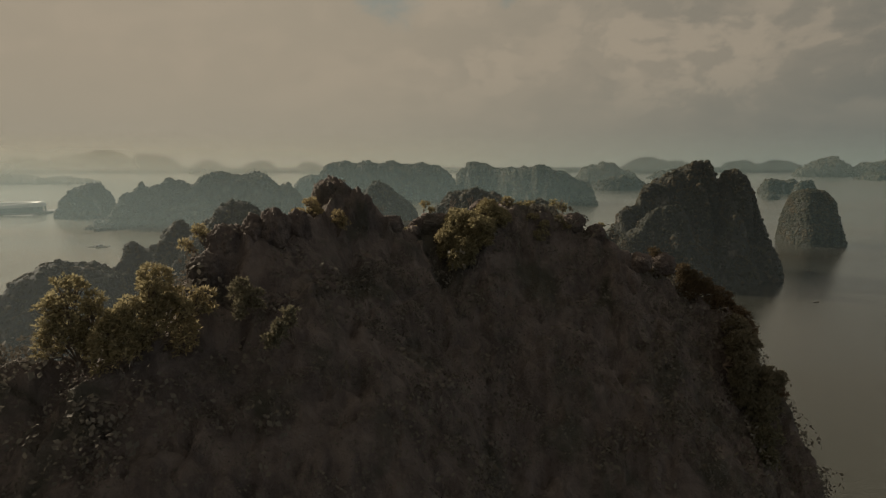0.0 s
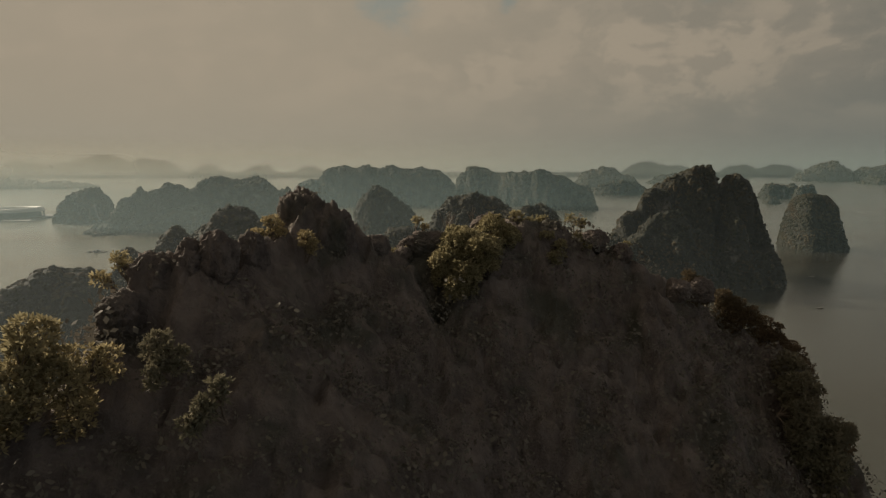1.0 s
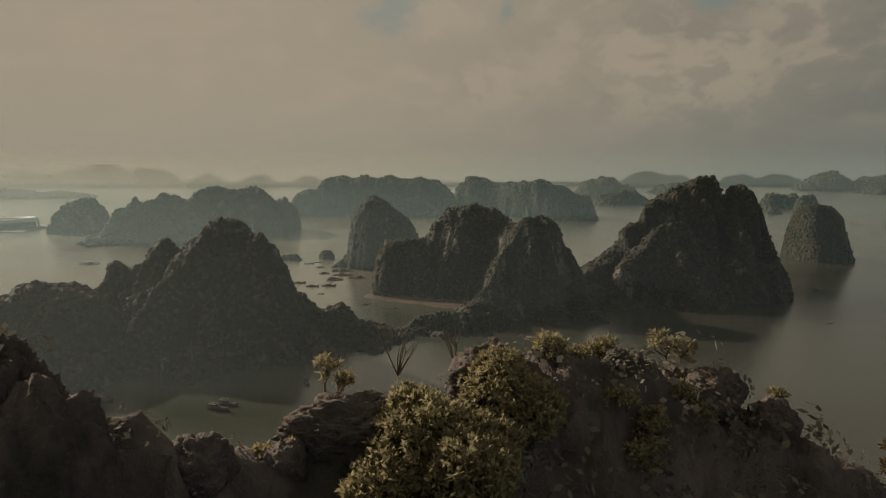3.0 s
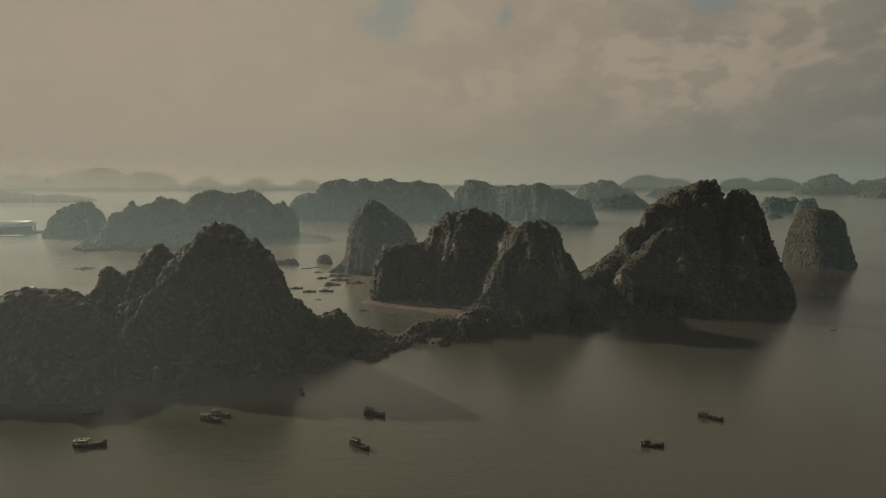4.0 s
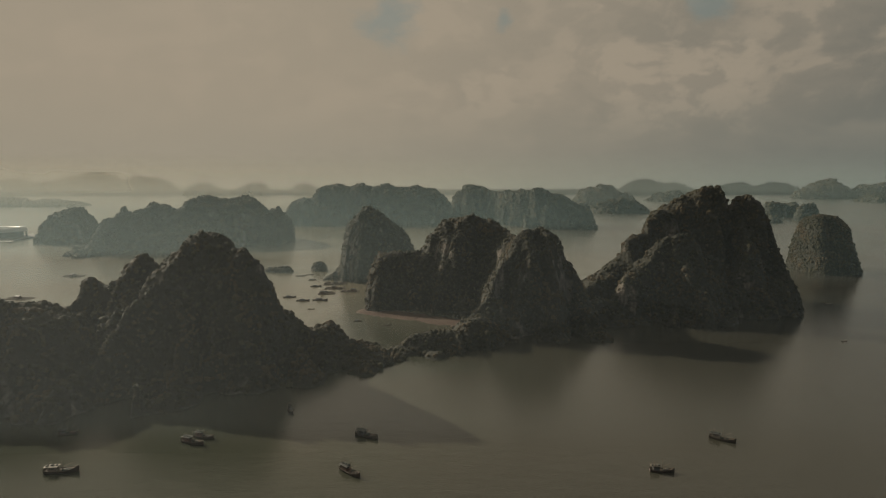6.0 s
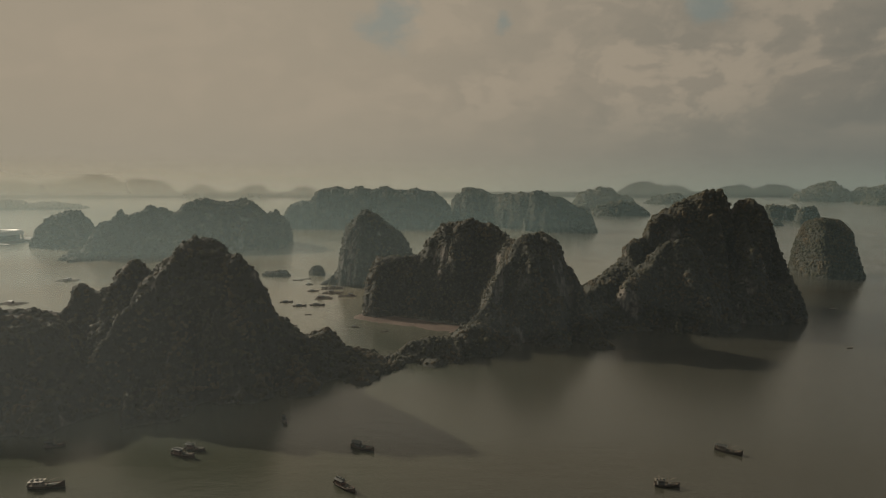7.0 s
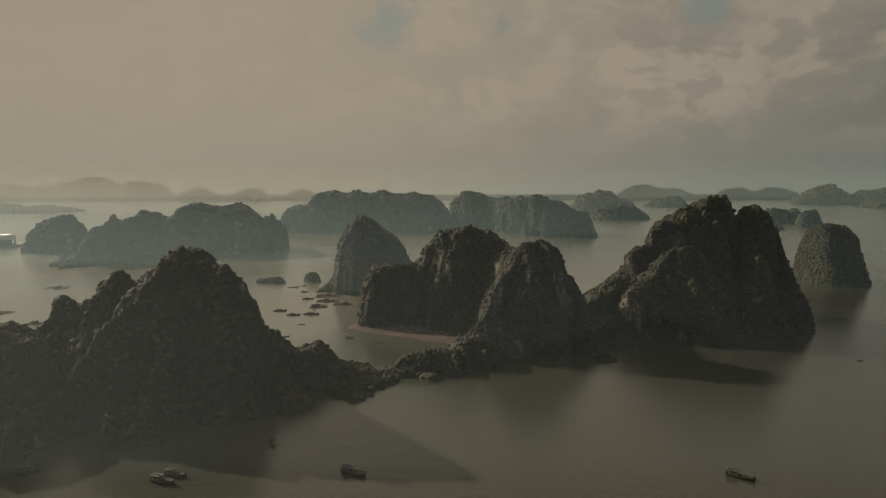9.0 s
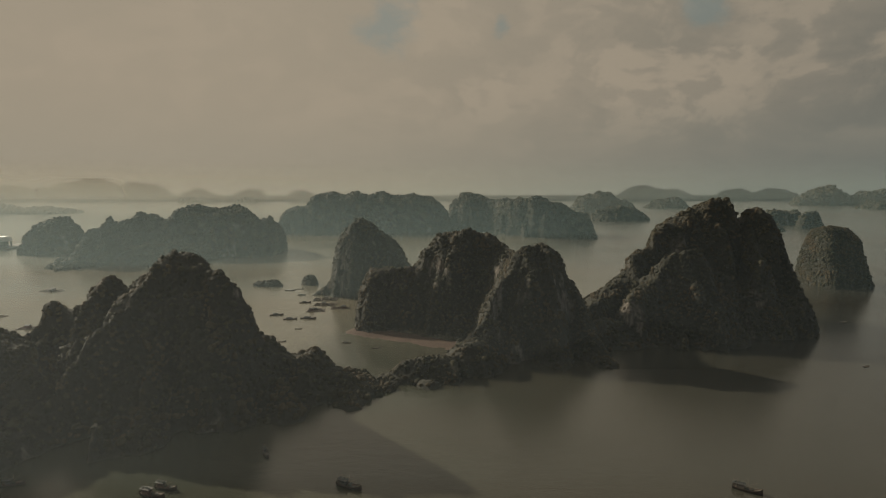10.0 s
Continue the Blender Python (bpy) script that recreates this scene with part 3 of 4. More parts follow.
island("distant limestone island fading into haze", 89,
       [([(580, 2500, 10), (613, 2500, 54), (649, 2500, 71), (698, 2500, 78), (748, 2500, 71), (798, 2500, 46), 
         (835, 2500, 34), (856, 2500, 4)], 90, 90, 2.4)], [], 7, 6, 0.009, 1, 8)
island("distant limestone island fading into haze", 91,
       [([(982, 2770, -3), (1048, 2770, 38), (1089, 2770, 38), (1115, 2770, 57), (1156, 2770, 51), (1194, 2770, 3)], 90, 90, 2.4)], [], 7, 6, 0.009, 1, 8)
island("distant limestone island fading into haze", 93,
       [([(1900, 3095, -3), (1925, 3095, 36), (1979, 3095, 48), (2007, 3095, 79), (2102, 3095, 103), (2144, 3095, 78), 
         (2193, 3095, 42), (2215, 3095, -3)], 110, 110, 2.4)], [], 8, 7, 0.007, 1.2, 8)
island("distant limestone island fading into haze", 95,
       [([(2165, 3000, 0), (2169, 3000, 44), (2211, 3000, 68), (2270, 3000, 68), (2322, 3000, 79), (2419, 3000, 59), 
         (2544, 3000, 0)], 110, 110, 2.4)], [], 8, 7, 0.007, 1.2, 8)
island("distant low island fading into haze", 97,
       [([(1938, 2640, -3), (1950, 2640, 15), (1974, 2640, 33), (2105, 2640, 27), (2134, 2640, -3)], 80, 80, 2.4)], [], 8, 7, 0.007, 1, 8)
island("faint limestone islands on the horizon", 99,
       [([(1247, 3900, 43), (1303, 3900, 73), (1359, 3900, 96), (1417, 3900, 89), (1476, 3900, 62), (1553, 3900, 69), 
         (1669, 3900, 54), (1729, 3900, 16)], 140, 140, 2.4)], [], 11, 9, 0.004, 1.4, 8)
island("faint limestone islands on the horizon", 101,
       [([(1902, 3900, 15), (1938, 3900, 54), (2033, 3900, 65), (2150, 3900, 42), (2282, 3900, 72), (2380, 3900, 53), 
         (2421, 3900, 22)], 140, 140, 2.4)], [], 11, 9, 0.004, 1.4, 8)
island("faint mountain ridge beyond the bay", 103,
       [([(-3543, 4400, 18), (-3366, 4400, 61), (-3233, 4400, 99), (-3107, 4400, 69), (-2979, 4400, 60), 
         (-2605, 4400, 150), (-2500, 4400, 124), (-2417, 4400, 81), (-2307, 4400, 115), (-2200, 4400, 111), 
         (-2116, 4400, 81), (-2033, 4400, 33)], 200, 200, 2.4)], [], 14, 11, 0.003, 1.6, 8)
island("faint limestone islands beyond the bay", 105,
       [([(-1671, 3709, -4), (-1639, 3709, 32), (-1583, 3709, 61), (-1491, 3709, 79), (-1421, 3709, 32), 
         (-1349, 3709, 14), (-1275, 3709, 39), (-1200, 3709, 71), (-1128, 3709, 71), (-1076, 3709, 24), 
         (-1023, 3709, -12)], 120, 120, 2.4)], [], 10, 8, 0.005, 1.2, 8)
island("faint limestone hill beyond the bay", 107,
       [([(-2992, 3713, -21), (-2842, 3713, 15), (-2765, 3713, 62), (-2676, 3713, 48), (-2628, 3713, -22)], 120, 120, 2.4)], [], 10, 8, 0.005, 1.2, 8)
island("low wooded shore behind the harbour in haze", 111,
       [([(-1877, 2400, 36), (-1785, 2400, 29), (-1691, 2400, 19), (-1597, 2400, 22), (-1504, 2400, 13), (-1388, 2400, -10), (-1332, 2400, -3), (-1298, 2400, -3)], 90, 90, 2.2)], [], 7, 6, 0.010, 1, 8)
island("faint islet on the horizon", 109,
       [([(-1023, 4000, 25), (-983, 4000, 56), (-923, 4000, 63), (-865, 4000, 40), (-827, 4000, 13)], 100, 100, 2.4)], [], 10, 8, 0.005, 1, 8)


# ---- foreground mountain ----
CREST = [(-40, 12, 98), (-20, 15, 111.2), (-14, 15.5, 113.9), (-10.4, 15.2, 114.3), (-8.3, 16, 115.2), (-7.9, 17.7, 116.2),
         (-7.6, 19.4, 117.2), (-6, 19.8, 117.7), (-5.1, 22.4, 117.6),
         (-4.5, 24.4, 118.2), (-2.3, 25.2, 117.0), (-1.5, 26.8, 116.4), (0.5, 27, 116.9), (2, 27.7, 117.2),
         (4.4, 28.5, 117.0), (6, 29, 116.8), (8.3, 28.2, 115.7), (12.2, 29.3, 113.7), (15, 28.0, 111.6),
         (17, 27.4, 107.6), (21, 26.5, 100), (40, 22, 66)]


def mountain_height(x, y):
    best = np.full(x.shape, -8.0)
    for (ax, ay, az), (bx, by, bz) in zip(CREST[:-1], CREST[1:]):
        dx, dy = bx - ax, by - ay
        t = np.clip(((x - ax) * dx + (y - ay) * dy) / (dx * dx + dy * dy), 0, 1)
        ox, oy = x - (ax + t * dx), y - (ay + t * dy)
        d = np.hypot(ox, oy)
        slope = np.where(oy > 0, 1.9, 1.15) + 0.5 * np.clip(-ox / (d + 0.1), 0, 1)
        best = np.maximum(best, az + t * (bz - az) - slope * np.maximum(d - 0.3, 0) - 0.3)
    best = np.minimum(best, 113.4 - 2.7 * (x - 14.3 + 0.14 * (28 - y)))      # the sheer flank
    near = np.clip((best - 80) / 30, 0.3, 1)
    out = np.hypot(np.maximum(np.abs(x - 1) - 21, 0), np.maximum(np.abs(y - 21) - 13, 0))
    close = np.clip(1 - out / 14, 0, 1)
    big = (fbm(x * 0.25, y * 0.25, 5, 3) - 0.5) * 1.6
    crag = (0.25 - np.abs(fbm(x * 0.55, y * 0.55, 8, 4) - 0.5)) * 2.4
    fine = (0.2 - np.abs(fbm(x * 1.9, y * 1.9, 12, 5) - 0.5)) * 1.8
    rolling = (fbm(x * 0.06, y * 0.06, 17, 3) - 0.5) * 12 * (1 - close)
    return best + (big + crag * (0.2 + 0.8 * close) + fine * close) * near + rolling - 0.4


def graded(lo, hi, a, b, step, grow=1.18):
    """Grid lines, close between a and b, wider and wider outside."""
    mid = list(np.arange(a, b, step))
    left, right, s = [], [], step
    x = a
    while x > lo:
        s *= grow
        x -= s
        left.append(x)
    s, x = step, mid[-1]
    while x < hi:
        s *= grow
        x += s
        right.append(x)
    return np.array(left[::-1] + mid + right)


me, fg_verts, fg_quads = grid_mesh("mountain", graded(-130, 130, -20, 22, 0.16), graded(-130, 110, 8, 34, 0.16),
                                   mountain_height, -4.0, 0.12, 3)
mountain = part("mountain", me, CRAG_ROCK)
tagged(mountain, "dark craggy limestone mountain top with scrub", "mountain")


# ---- crags and scrub of the mountain top ----
def rock_mesh(name, radius, seed, detail=4, spiky=1.0):
    bm = bmesh.new()
    bmesh.ops.create_icosphere(bm, subdivisions=detail, radius=1.0)
    for v in bm.verts:
        p = v.co.normalized()
        q = p * 1.7 + Vector((seed * 3.1, seed * 1.7, seed))
        n = noise.fractal(q * 1.1, 1.0, 2.1, 5) * 0.20
        flute = Vector((q.x * 2.4, q.y * 2.4, q.z * 1.2))
        ridge = (0.35 - abs(noise.noise(flute))) * 0.14 * spiky
        fine = (0.3 - abs(noise.noise(q * 4.5))) * 0.16 * spiky + (0.3 - abs(noise.noise(q * 9.0))) * 0.09 * spiky
        chip = (0.3 - abs(noise.noise(q * 13.0))) * 0.06 * spiky
        c = p * (1.0 + n + ridge + fine + chip - 0.1)
        v.co = Vector((c.x * radius[0], c.y * radius[1], c.z * radius[2]))
    me = bpy.data.meshes.new(name)
    bm.to_mesh(me)
    bm.free()
    for f in me.polygons:
        f.use_smooth = True
    return me


CRAGS = ((-4.75, 24.6, 117.4, 1.1, 0.95, 1.6), (-3.75, 24.2, 117.1, 0.85, 0.75, 1.4), (2.0, 27.9, 117.2, 0.75, 0.6, 0.62),
         (-5.9, 19.7, 117.4, 0.55, 0.5, 0.8), (-6.6, 19.6, 117.2, 0.5, 0.45, 0.7), (-7.5, 19.4, 116.8, 0.7, 0.55, 0.8),
         (-5.4, 20.9, 117.2, 0.5, 0.5, 0.8), (-7.9, 18.4, 116.1, 0.6, 0.6, 0.7), (9.4, 26.4, 114.9, 0.5, 0.5, 0.5),
         (6.6, 28.6, 116.5, 0.6, 0.5, 0.55), (7.7, 28.4, 116.0, 0.5, 0.5, 0.5), (-2.3, 25.3, 116.8, 0.5, 0.4, 0.5),
         (-0.3, 26.9, 116.6, 1.3, 0.6, 0.65), (4.6, 28.4, 116.9, 0.6, 0.5, 0.6), (3.2, 28.2, 117.0, 0.5, 0.4, 0.55),
         (11.4, 28.9, 114.3, 0.7, 0.5, 0.6), (-1.4, 26.3, 116.3, 0.4, 0.4, 0.4))
for i, (x, y, z, rx, ry, rz) in enumerate(CRAGS):
    ob = part("crag", rock_mesh("crag", (rx, ry, rz), i + 1, 6 if rx > 0.9 else 5), CRAG_ROCK, mountain)
    ob.location = (x, y, z)


def tube(verts, quads, a, b, ra, rb, sides=5):
    """A tapered limb from a to b, added to the lists."""
    a, b = Vector(a), Vector(b)
    turn = (b - a).to_track_quat("Z", "Y").to_matrix()
    start = len(verts)
    for p, r in ((a, ra), (b, rb)):
        for k in range(sides):
            w = 2 * math.pi * k / sides
            verts.append(p + turn @ Vector((r * math.cos(w), r * math.sin(w), 0)))
    for k in range(sides):
        n = (k + 1) % sides
        quads.append((start + k, start + n, start + sides + n, start + sides + k))


def shrub(label, base, lobes, twigs, leaf, mat, seed, name="shrub", category="shrub", fill=0.8):
    """A shrub on the mountain. base: where it roots; lobes: (x, y, z, radius) of its leaf masses; twigs: leaf rosettes a square metre."""
    rng = np.random.default_rng(seed)
    root = new(name)
    root.location = base
    tagged(root, label, category)
    base = Vector(base)
    if fill > 0.7:                      # leafy down to the ground
        lobes = list(lobes)
        for lx, ly, lz, lr in tuple(lobes):
            ground = float(mountain_height(np.array([lx]), np.array([ly]))[0])
            for k in range(1, 4 if lr > 0.42 else 2):
                if lz - k * lr * 0.9 > ground:
                    lobes.append((lx, ly - 0.15 * k * lr, lz - k * lr * 0.9, lr))
    verts, quads = [], []
    leaf_v = []
    split = []
    for lx, ly, lz, lr in lobes:
        heart = Vector((lx, ly, lz)) - base
        stem = heart * 0.5 + Vector(rng.normal(0, 0.05, 3))
        tube(verts, quads, (0, 0, -0.25), stem, 0.035 + lr * 0.02, 0.022)
        split.append((lx, ly, lz, lr * 0.72, stem))
        for _ in range(5 if lr > 0.6 else 3):
            o = rng.normal(size=3)
            o *= lr * 0.55 / np.linalg.norm(o)
            split.append((lx + o[0], ly + o[1], lz + o[2] * 0.8, lr * rng.uniform(0.34, 0.52), stem))
    for lx, ly, lz, lr, stem in split:
        hub = Vector((lx, ly, lz)) - base
        fork = stem.lerp(hub, 0.6) + Vector(rng.normal(0, 0.04, 3))
        tube(verts, quads, stem, fork, 0.02, 0.012, 4)
        n = max(6, int(twigs * 4 * math.pi * lr * lr))
        way = rng.normal(size=(n, 3))
        way /= np.linalg.norm(way, axis=1, keepdims=True)
        way[:, 2] = np.where(way[:, 2] < -0.35, -way[:, 2], way[:, 2])
        lump = 0.62 + 0.7 * value_noise(way[:, 0] * 2.1 + 7, way[:, 1] * 2.1 + 3, seed, way[:, 2] * 2.1)
        tip = np.array(hub) + way * (lr * lump * rng.uniform(fill, 1.0, n) ** 0.7)[:, None] * np.array((1, 1, 0.85))
        for k in range(0, n, max(1, n // 7)):
            knee = fork.lerp(Vector(tip[k]), 0.5) + Vector((0, 0, 0.05))
            tube(verts, quads, fork, knee, 0.012, 0.008, 4)
            tube(verts, quads, knee, tip[k], 0.008, 0.003, 4)
        for _ in range(7):
            out = way * 0.55 + rng.normal(size=(n, 3)) * 0.75 + np.array((0, 0, 0.25))
            out /= np.linalg.norm(out, axis=1, keepdims=True)
            side = np.cross(out, rng.normal(size=(n, 3)))
            side /= np.linalg.norm(side, axis=1, keepdims=True) + 1e-9
            s = (leaf * rng.uniform(0.65, 1.3, n))[:, None]
            p0 = tip + out * s * 0.15
            leaf_v.append(np.stack([p0, p0 + out * s * 0.55 + side * s * 0.26, p0 + out * s * 1.25,
                                    p0 + out * s * 0.55 - side * s * 0.26], 1).reshape(-1, 3))
    part("branch", mesh_from("branch", verts, quads), BARK, root)
    lv = np.concatenate(leaf_v)
    part("leaves", mesh_from("leaves", lv, np.arange(len(lv)).reshape(-1, 4), smooth=False), mat, root, "", "stuff")
    return root


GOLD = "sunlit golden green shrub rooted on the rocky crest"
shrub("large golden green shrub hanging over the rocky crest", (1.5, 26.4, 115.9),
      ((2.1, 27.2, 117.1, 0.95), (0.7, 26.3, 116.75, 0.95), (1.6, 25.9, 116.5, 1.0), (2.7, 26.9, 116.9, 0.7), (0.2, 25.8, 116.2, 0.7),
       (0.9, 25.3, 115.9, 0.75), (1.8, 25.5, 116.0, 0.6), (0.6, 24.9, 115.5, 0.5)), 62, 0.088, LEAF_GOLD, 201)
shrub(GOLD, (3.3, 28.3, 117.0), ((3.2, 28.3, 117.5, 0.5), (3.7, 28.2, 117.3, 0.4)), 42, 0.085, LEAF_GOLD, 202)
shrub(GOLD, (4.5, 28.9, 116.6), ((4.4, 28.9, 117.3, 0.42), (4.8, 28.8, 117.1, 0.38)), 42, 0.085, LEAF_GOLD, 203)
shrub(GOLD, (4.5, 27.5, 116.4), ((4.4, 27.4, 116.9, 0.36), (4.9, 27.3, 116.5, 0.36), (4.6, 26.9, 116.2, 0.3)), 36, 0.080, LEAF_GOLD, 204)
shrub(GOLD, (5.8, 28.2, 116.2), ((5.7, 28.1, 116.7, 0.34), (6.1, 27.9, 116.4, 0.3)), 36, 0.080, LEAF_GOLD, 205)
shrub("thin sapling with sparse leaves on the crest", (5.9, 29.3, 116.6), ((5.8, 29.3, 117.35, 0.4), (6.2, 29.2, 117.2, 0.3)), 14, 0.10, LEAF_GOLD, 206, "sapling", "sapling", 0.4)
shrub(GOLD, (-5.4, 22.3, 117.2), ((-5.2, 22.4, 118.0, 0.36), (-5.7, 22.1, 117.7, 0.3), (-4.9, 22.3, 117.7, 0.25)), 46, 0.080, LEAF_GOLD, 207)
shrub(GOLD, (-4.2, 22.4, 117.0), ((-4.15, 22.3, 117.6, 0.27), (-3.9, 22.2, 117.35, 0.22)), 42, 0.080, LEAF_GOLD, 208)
shrub("grey green shrub on a dark slope", (-6.0, 16.8, 115.4), ((-6.1, 16.5, 116.1, 0.36), (-5.7, 16.3, 115.9, 0.36), (-5.9, 16.0, 115.6, 0.26)), 34, 0.09, LEAF_DULL, 209)
shrub("grey green shrub on a dark slope", (-4.3, 15.6, 114.9), ((-4.3, 15.3, 115.6, 0.26), (-4.5, 15.1, 115.3, 0.28), (-4.7, 14.9, 115.0, 0.25)), 34, 0.09, LEAF_DULL, 210)
shrub("broad dry green shrub at the edge of the slope", (-8.5, 15.4, 114.6),
      ((-8.2, 15.6, 116.3, 0.7), (-8.7, 15.1, 115.5, 0.75), (-7.5, 15.9, 115.9, 0.5), (-9.2, 14.8, 115.0, 0.6), (-7.0, 16.2, 115.9, 0.35)), 26, 0.10, LEAF_GOLD, 211)
shrub("open branched dry green shrub at the slope edge", (-10.3, 15.4, 114.2), ((-10.4, 15.3, 116.3, 0.55), (-9.8, 15.4, 115.9, 0.45), (-10.9, 15.2, 115.8, 0.45)), 20, 0.10, LEAF_GOLD, 212, fill=0.75)
shrub("leaning small tree on the rock edge", (-8.2, 19.6, 116.4), ((-8.5, 19.6, 117.3, 0.45), (-8.9, 19.4, 116.8, 0.4)), 14, 0.10, LEAF_GOLD, 213, "small_tree", "tree", 0.3)


def lobes_down(x, y, z, r, towards=(0.0, -0.3)):
    """Leaf masses from the crown down to the ground under it."""
    ground = float(mountain_height(np.array([x]), np.array([y]))[0])
    lobes = [(x, y, z, r)]
    while z > ground + 0.1 and len(lobes) < 9:
        z -= r * 0.8
        lobes.append((x + towards[0] * len(lobes) * r, y + towards[1] * len(lobes) * r, z, r * 1.05))
    return ground - 0.1, lobes


RUST = "rust tinged shrub on the falling ridge"
for k, (x, y, z, r) in enumerate(((11.0, 29.2, 114.9, 0.35), (12.6, 29.2, 114.0, 0.45), (13.3, 29.0, 113.6, 0.45), (14.2, 28.6, 112.9, 0.5), (15.0, 28.1, 112.0, 0.55))):
    ground, lobes = lobes_down(x, y, z, r)
    shrub(RUST, (x, y, ground), lobes + [(x + 0.4, y - 0.2, z - 0.2, r * 0.8), (x + 0.5, y - 0.4, z - 0.8, r)], 36, 0.080, LEAF_RUST, 220 + k)
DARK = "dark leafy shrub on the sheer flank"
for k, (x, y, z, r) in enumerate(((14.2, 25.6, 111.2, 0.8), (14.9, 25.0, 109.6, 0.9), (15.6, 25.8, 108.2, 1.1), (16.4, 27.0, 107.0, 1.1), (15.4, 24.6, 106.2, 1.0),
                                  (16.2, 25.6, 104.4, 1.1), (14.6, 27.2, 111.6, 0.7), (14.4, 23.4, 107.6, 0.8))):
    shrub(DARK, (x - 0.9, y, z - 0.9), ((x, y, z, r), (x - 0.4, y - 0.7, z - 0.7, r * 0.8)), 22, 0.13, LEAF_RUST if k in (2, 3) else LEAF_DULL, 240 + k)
shrub("slim sapling on the skyline", (-0.9, 27.3, 116.8), ((-0.9, 27.3, 117.6, 0.3), (-0.6, 27.3, 117.3, 0.22)), 14, 0.09, LEAF_GOLD, 260, "sapling", "sapling", 0.4)
shrub("slim sapling on the skyline", (8.2, 29.0, 115.5), ((8.2, 29.0, 116.3, 0.22),), 24, 0.09, LEAF_GOLD, 261, "sapling", "sapling", 0.4)
shrub("little yellow tuft in a rock cleft", (-1.7, 26.4, 116.1), ((-1.7, 26.3, 116.4, 0.25), (-1.3, 26.4, 116.5, 0.16)), 50, 0.08, LEAF_GOLD, 262)


def dead_twigs(base, seed):
    rng = random.Random(seed)
    root = new("dead_bush")
    root.location = base
    tagged(root, "leafless grey twigs of a dead bush", "bush")
    for _ in range(7):
        v, q = [], []
        tip = Vector((rng.uniform(-0.45, 0.45), rng.uniform(-0.2, 0.2), rng.uniform(0.45, 0.85)))
        mid = tip * 0.5 + Vector((rng.uniform(-0.06, 0.06), 0, 0.04))
        tube(v, q, (0, 0, -0.1), mid, 0.018, 0.011, 4)
        tube(v, q, mid, tip, 0.011, 0.004, 4)
        tube(v, q, mid, mid + Vector((rng.uniform(-0.2, 0.2), 0, 0.22)), 0.008, 0.003, 4)
        part("twig", mesh_from("twig", v, q), BARK, root)


dead_twigs((0.3, 28.1, 117.2), 5)
dead_twigs((1.4, 28.3, 117.3), 8)

# low scrub over the mountain
rng = np.random.default_rng(88)
keep = (np.abs(fg_verts[fg_quads[:, 0], 0]) < 24) & (fg_verts[fg_quads[:, 0], 1] > 4) & (fg_verts[fg_quads[:, 0], 1] < 33)
spots, _ = surface_points(fg_verts, fg_quads[keep], 3.7, rng, 0.0)
stony = fbm(spots[:, 0] * 0.5, spots[:, 1] * 0.5, 91, 3) > 0.66
bare_rock = (np.abs(spots[:, 0] + 3.5) < 4.2) & (spots[:, 2] > 115.6) | stony | (spots[:, 2] > 117.2)
spots = spots[~bare_rock | (rng.random(len(spots)) < 0.15)]
clouds = [leaf_cloud(rng, 28, 0.52, 0.055, 0.2) for _ in range(10)]
part("scrub", scatter_clumps("scrub", spots, np.clip(np.exp(rng.normal(-0.15, 0.4, len(spots))), 0.35, 1.8), clouds, rng), LEAF_SCRUB, mountain,
     "low dull green scrub", "stuff")

outer = ((fg_verts[fg_quads[:, 0], 0] < -36) | (fg_verts[fg_quads[:, 0], 0] > 26) | (fg_verts[fg_quads[:, 0], 1] < -25)
         | (fg_verts[fg_quads[:, 0], 1] > 35))
spots, _ = surface_points(fg_verts, fg_quads[outer], 0.05, rng, 0.0)
clouds = [canopy_clump(rng, 7, 1.5, 0.4) for _ in range(6)]
part("bushes", scatter_clumps("bushes", spots, rng.uniform(0.5, 1.2, len(spots)), clouds, rng), LEAF_SCRUB, mountain, "dark bushes on the lower slopes", "stuff")


# ---- boats ----
def loft(sections):
    """Vertices and quads through cross sections of equal length."""
    n = len(sections[0])
    verts = [p for s in sections for p in s]
    quads = [(i * n + k, i * n + k + 1, (i + 1) * n + k + 1, (i + 1) * n + k) for i in range(len(sections) - 1) for k in range(n - 1)]
    return verts, quads


def block(name, size, at, mat, parent, bevel=0.04, label="", taper=1.0):
    bm = bmesh.new()
    bmesh.ops.create_cube(bm, size=1.0)
    for v in bm.verts:
        k = taper if v.co.z > 0 else 1.0
        v.co = Vector((v.co.x * size[0] * k, v.co.y * size[1] * k, v.co.z * size[2]))
    if bevel:
        bmesh.ops.bevel(bm, geom=bm.edges[:], offset=bevel, segments=1, affect="EDGES")
    me = bpy.data.meshes.new(name)
    bm.to_mesh(me)
    bm.free()
    ob = part(name, me, mat, parent, label)
    ob.location = at
    return ob


def pole(name, a, b, r, mat, parent):
    v, q = [], []
    tube(v, q, a, b, r, r * 0.7, 6)
    return part(name, mesh_from(name, v, q), mat, parent)


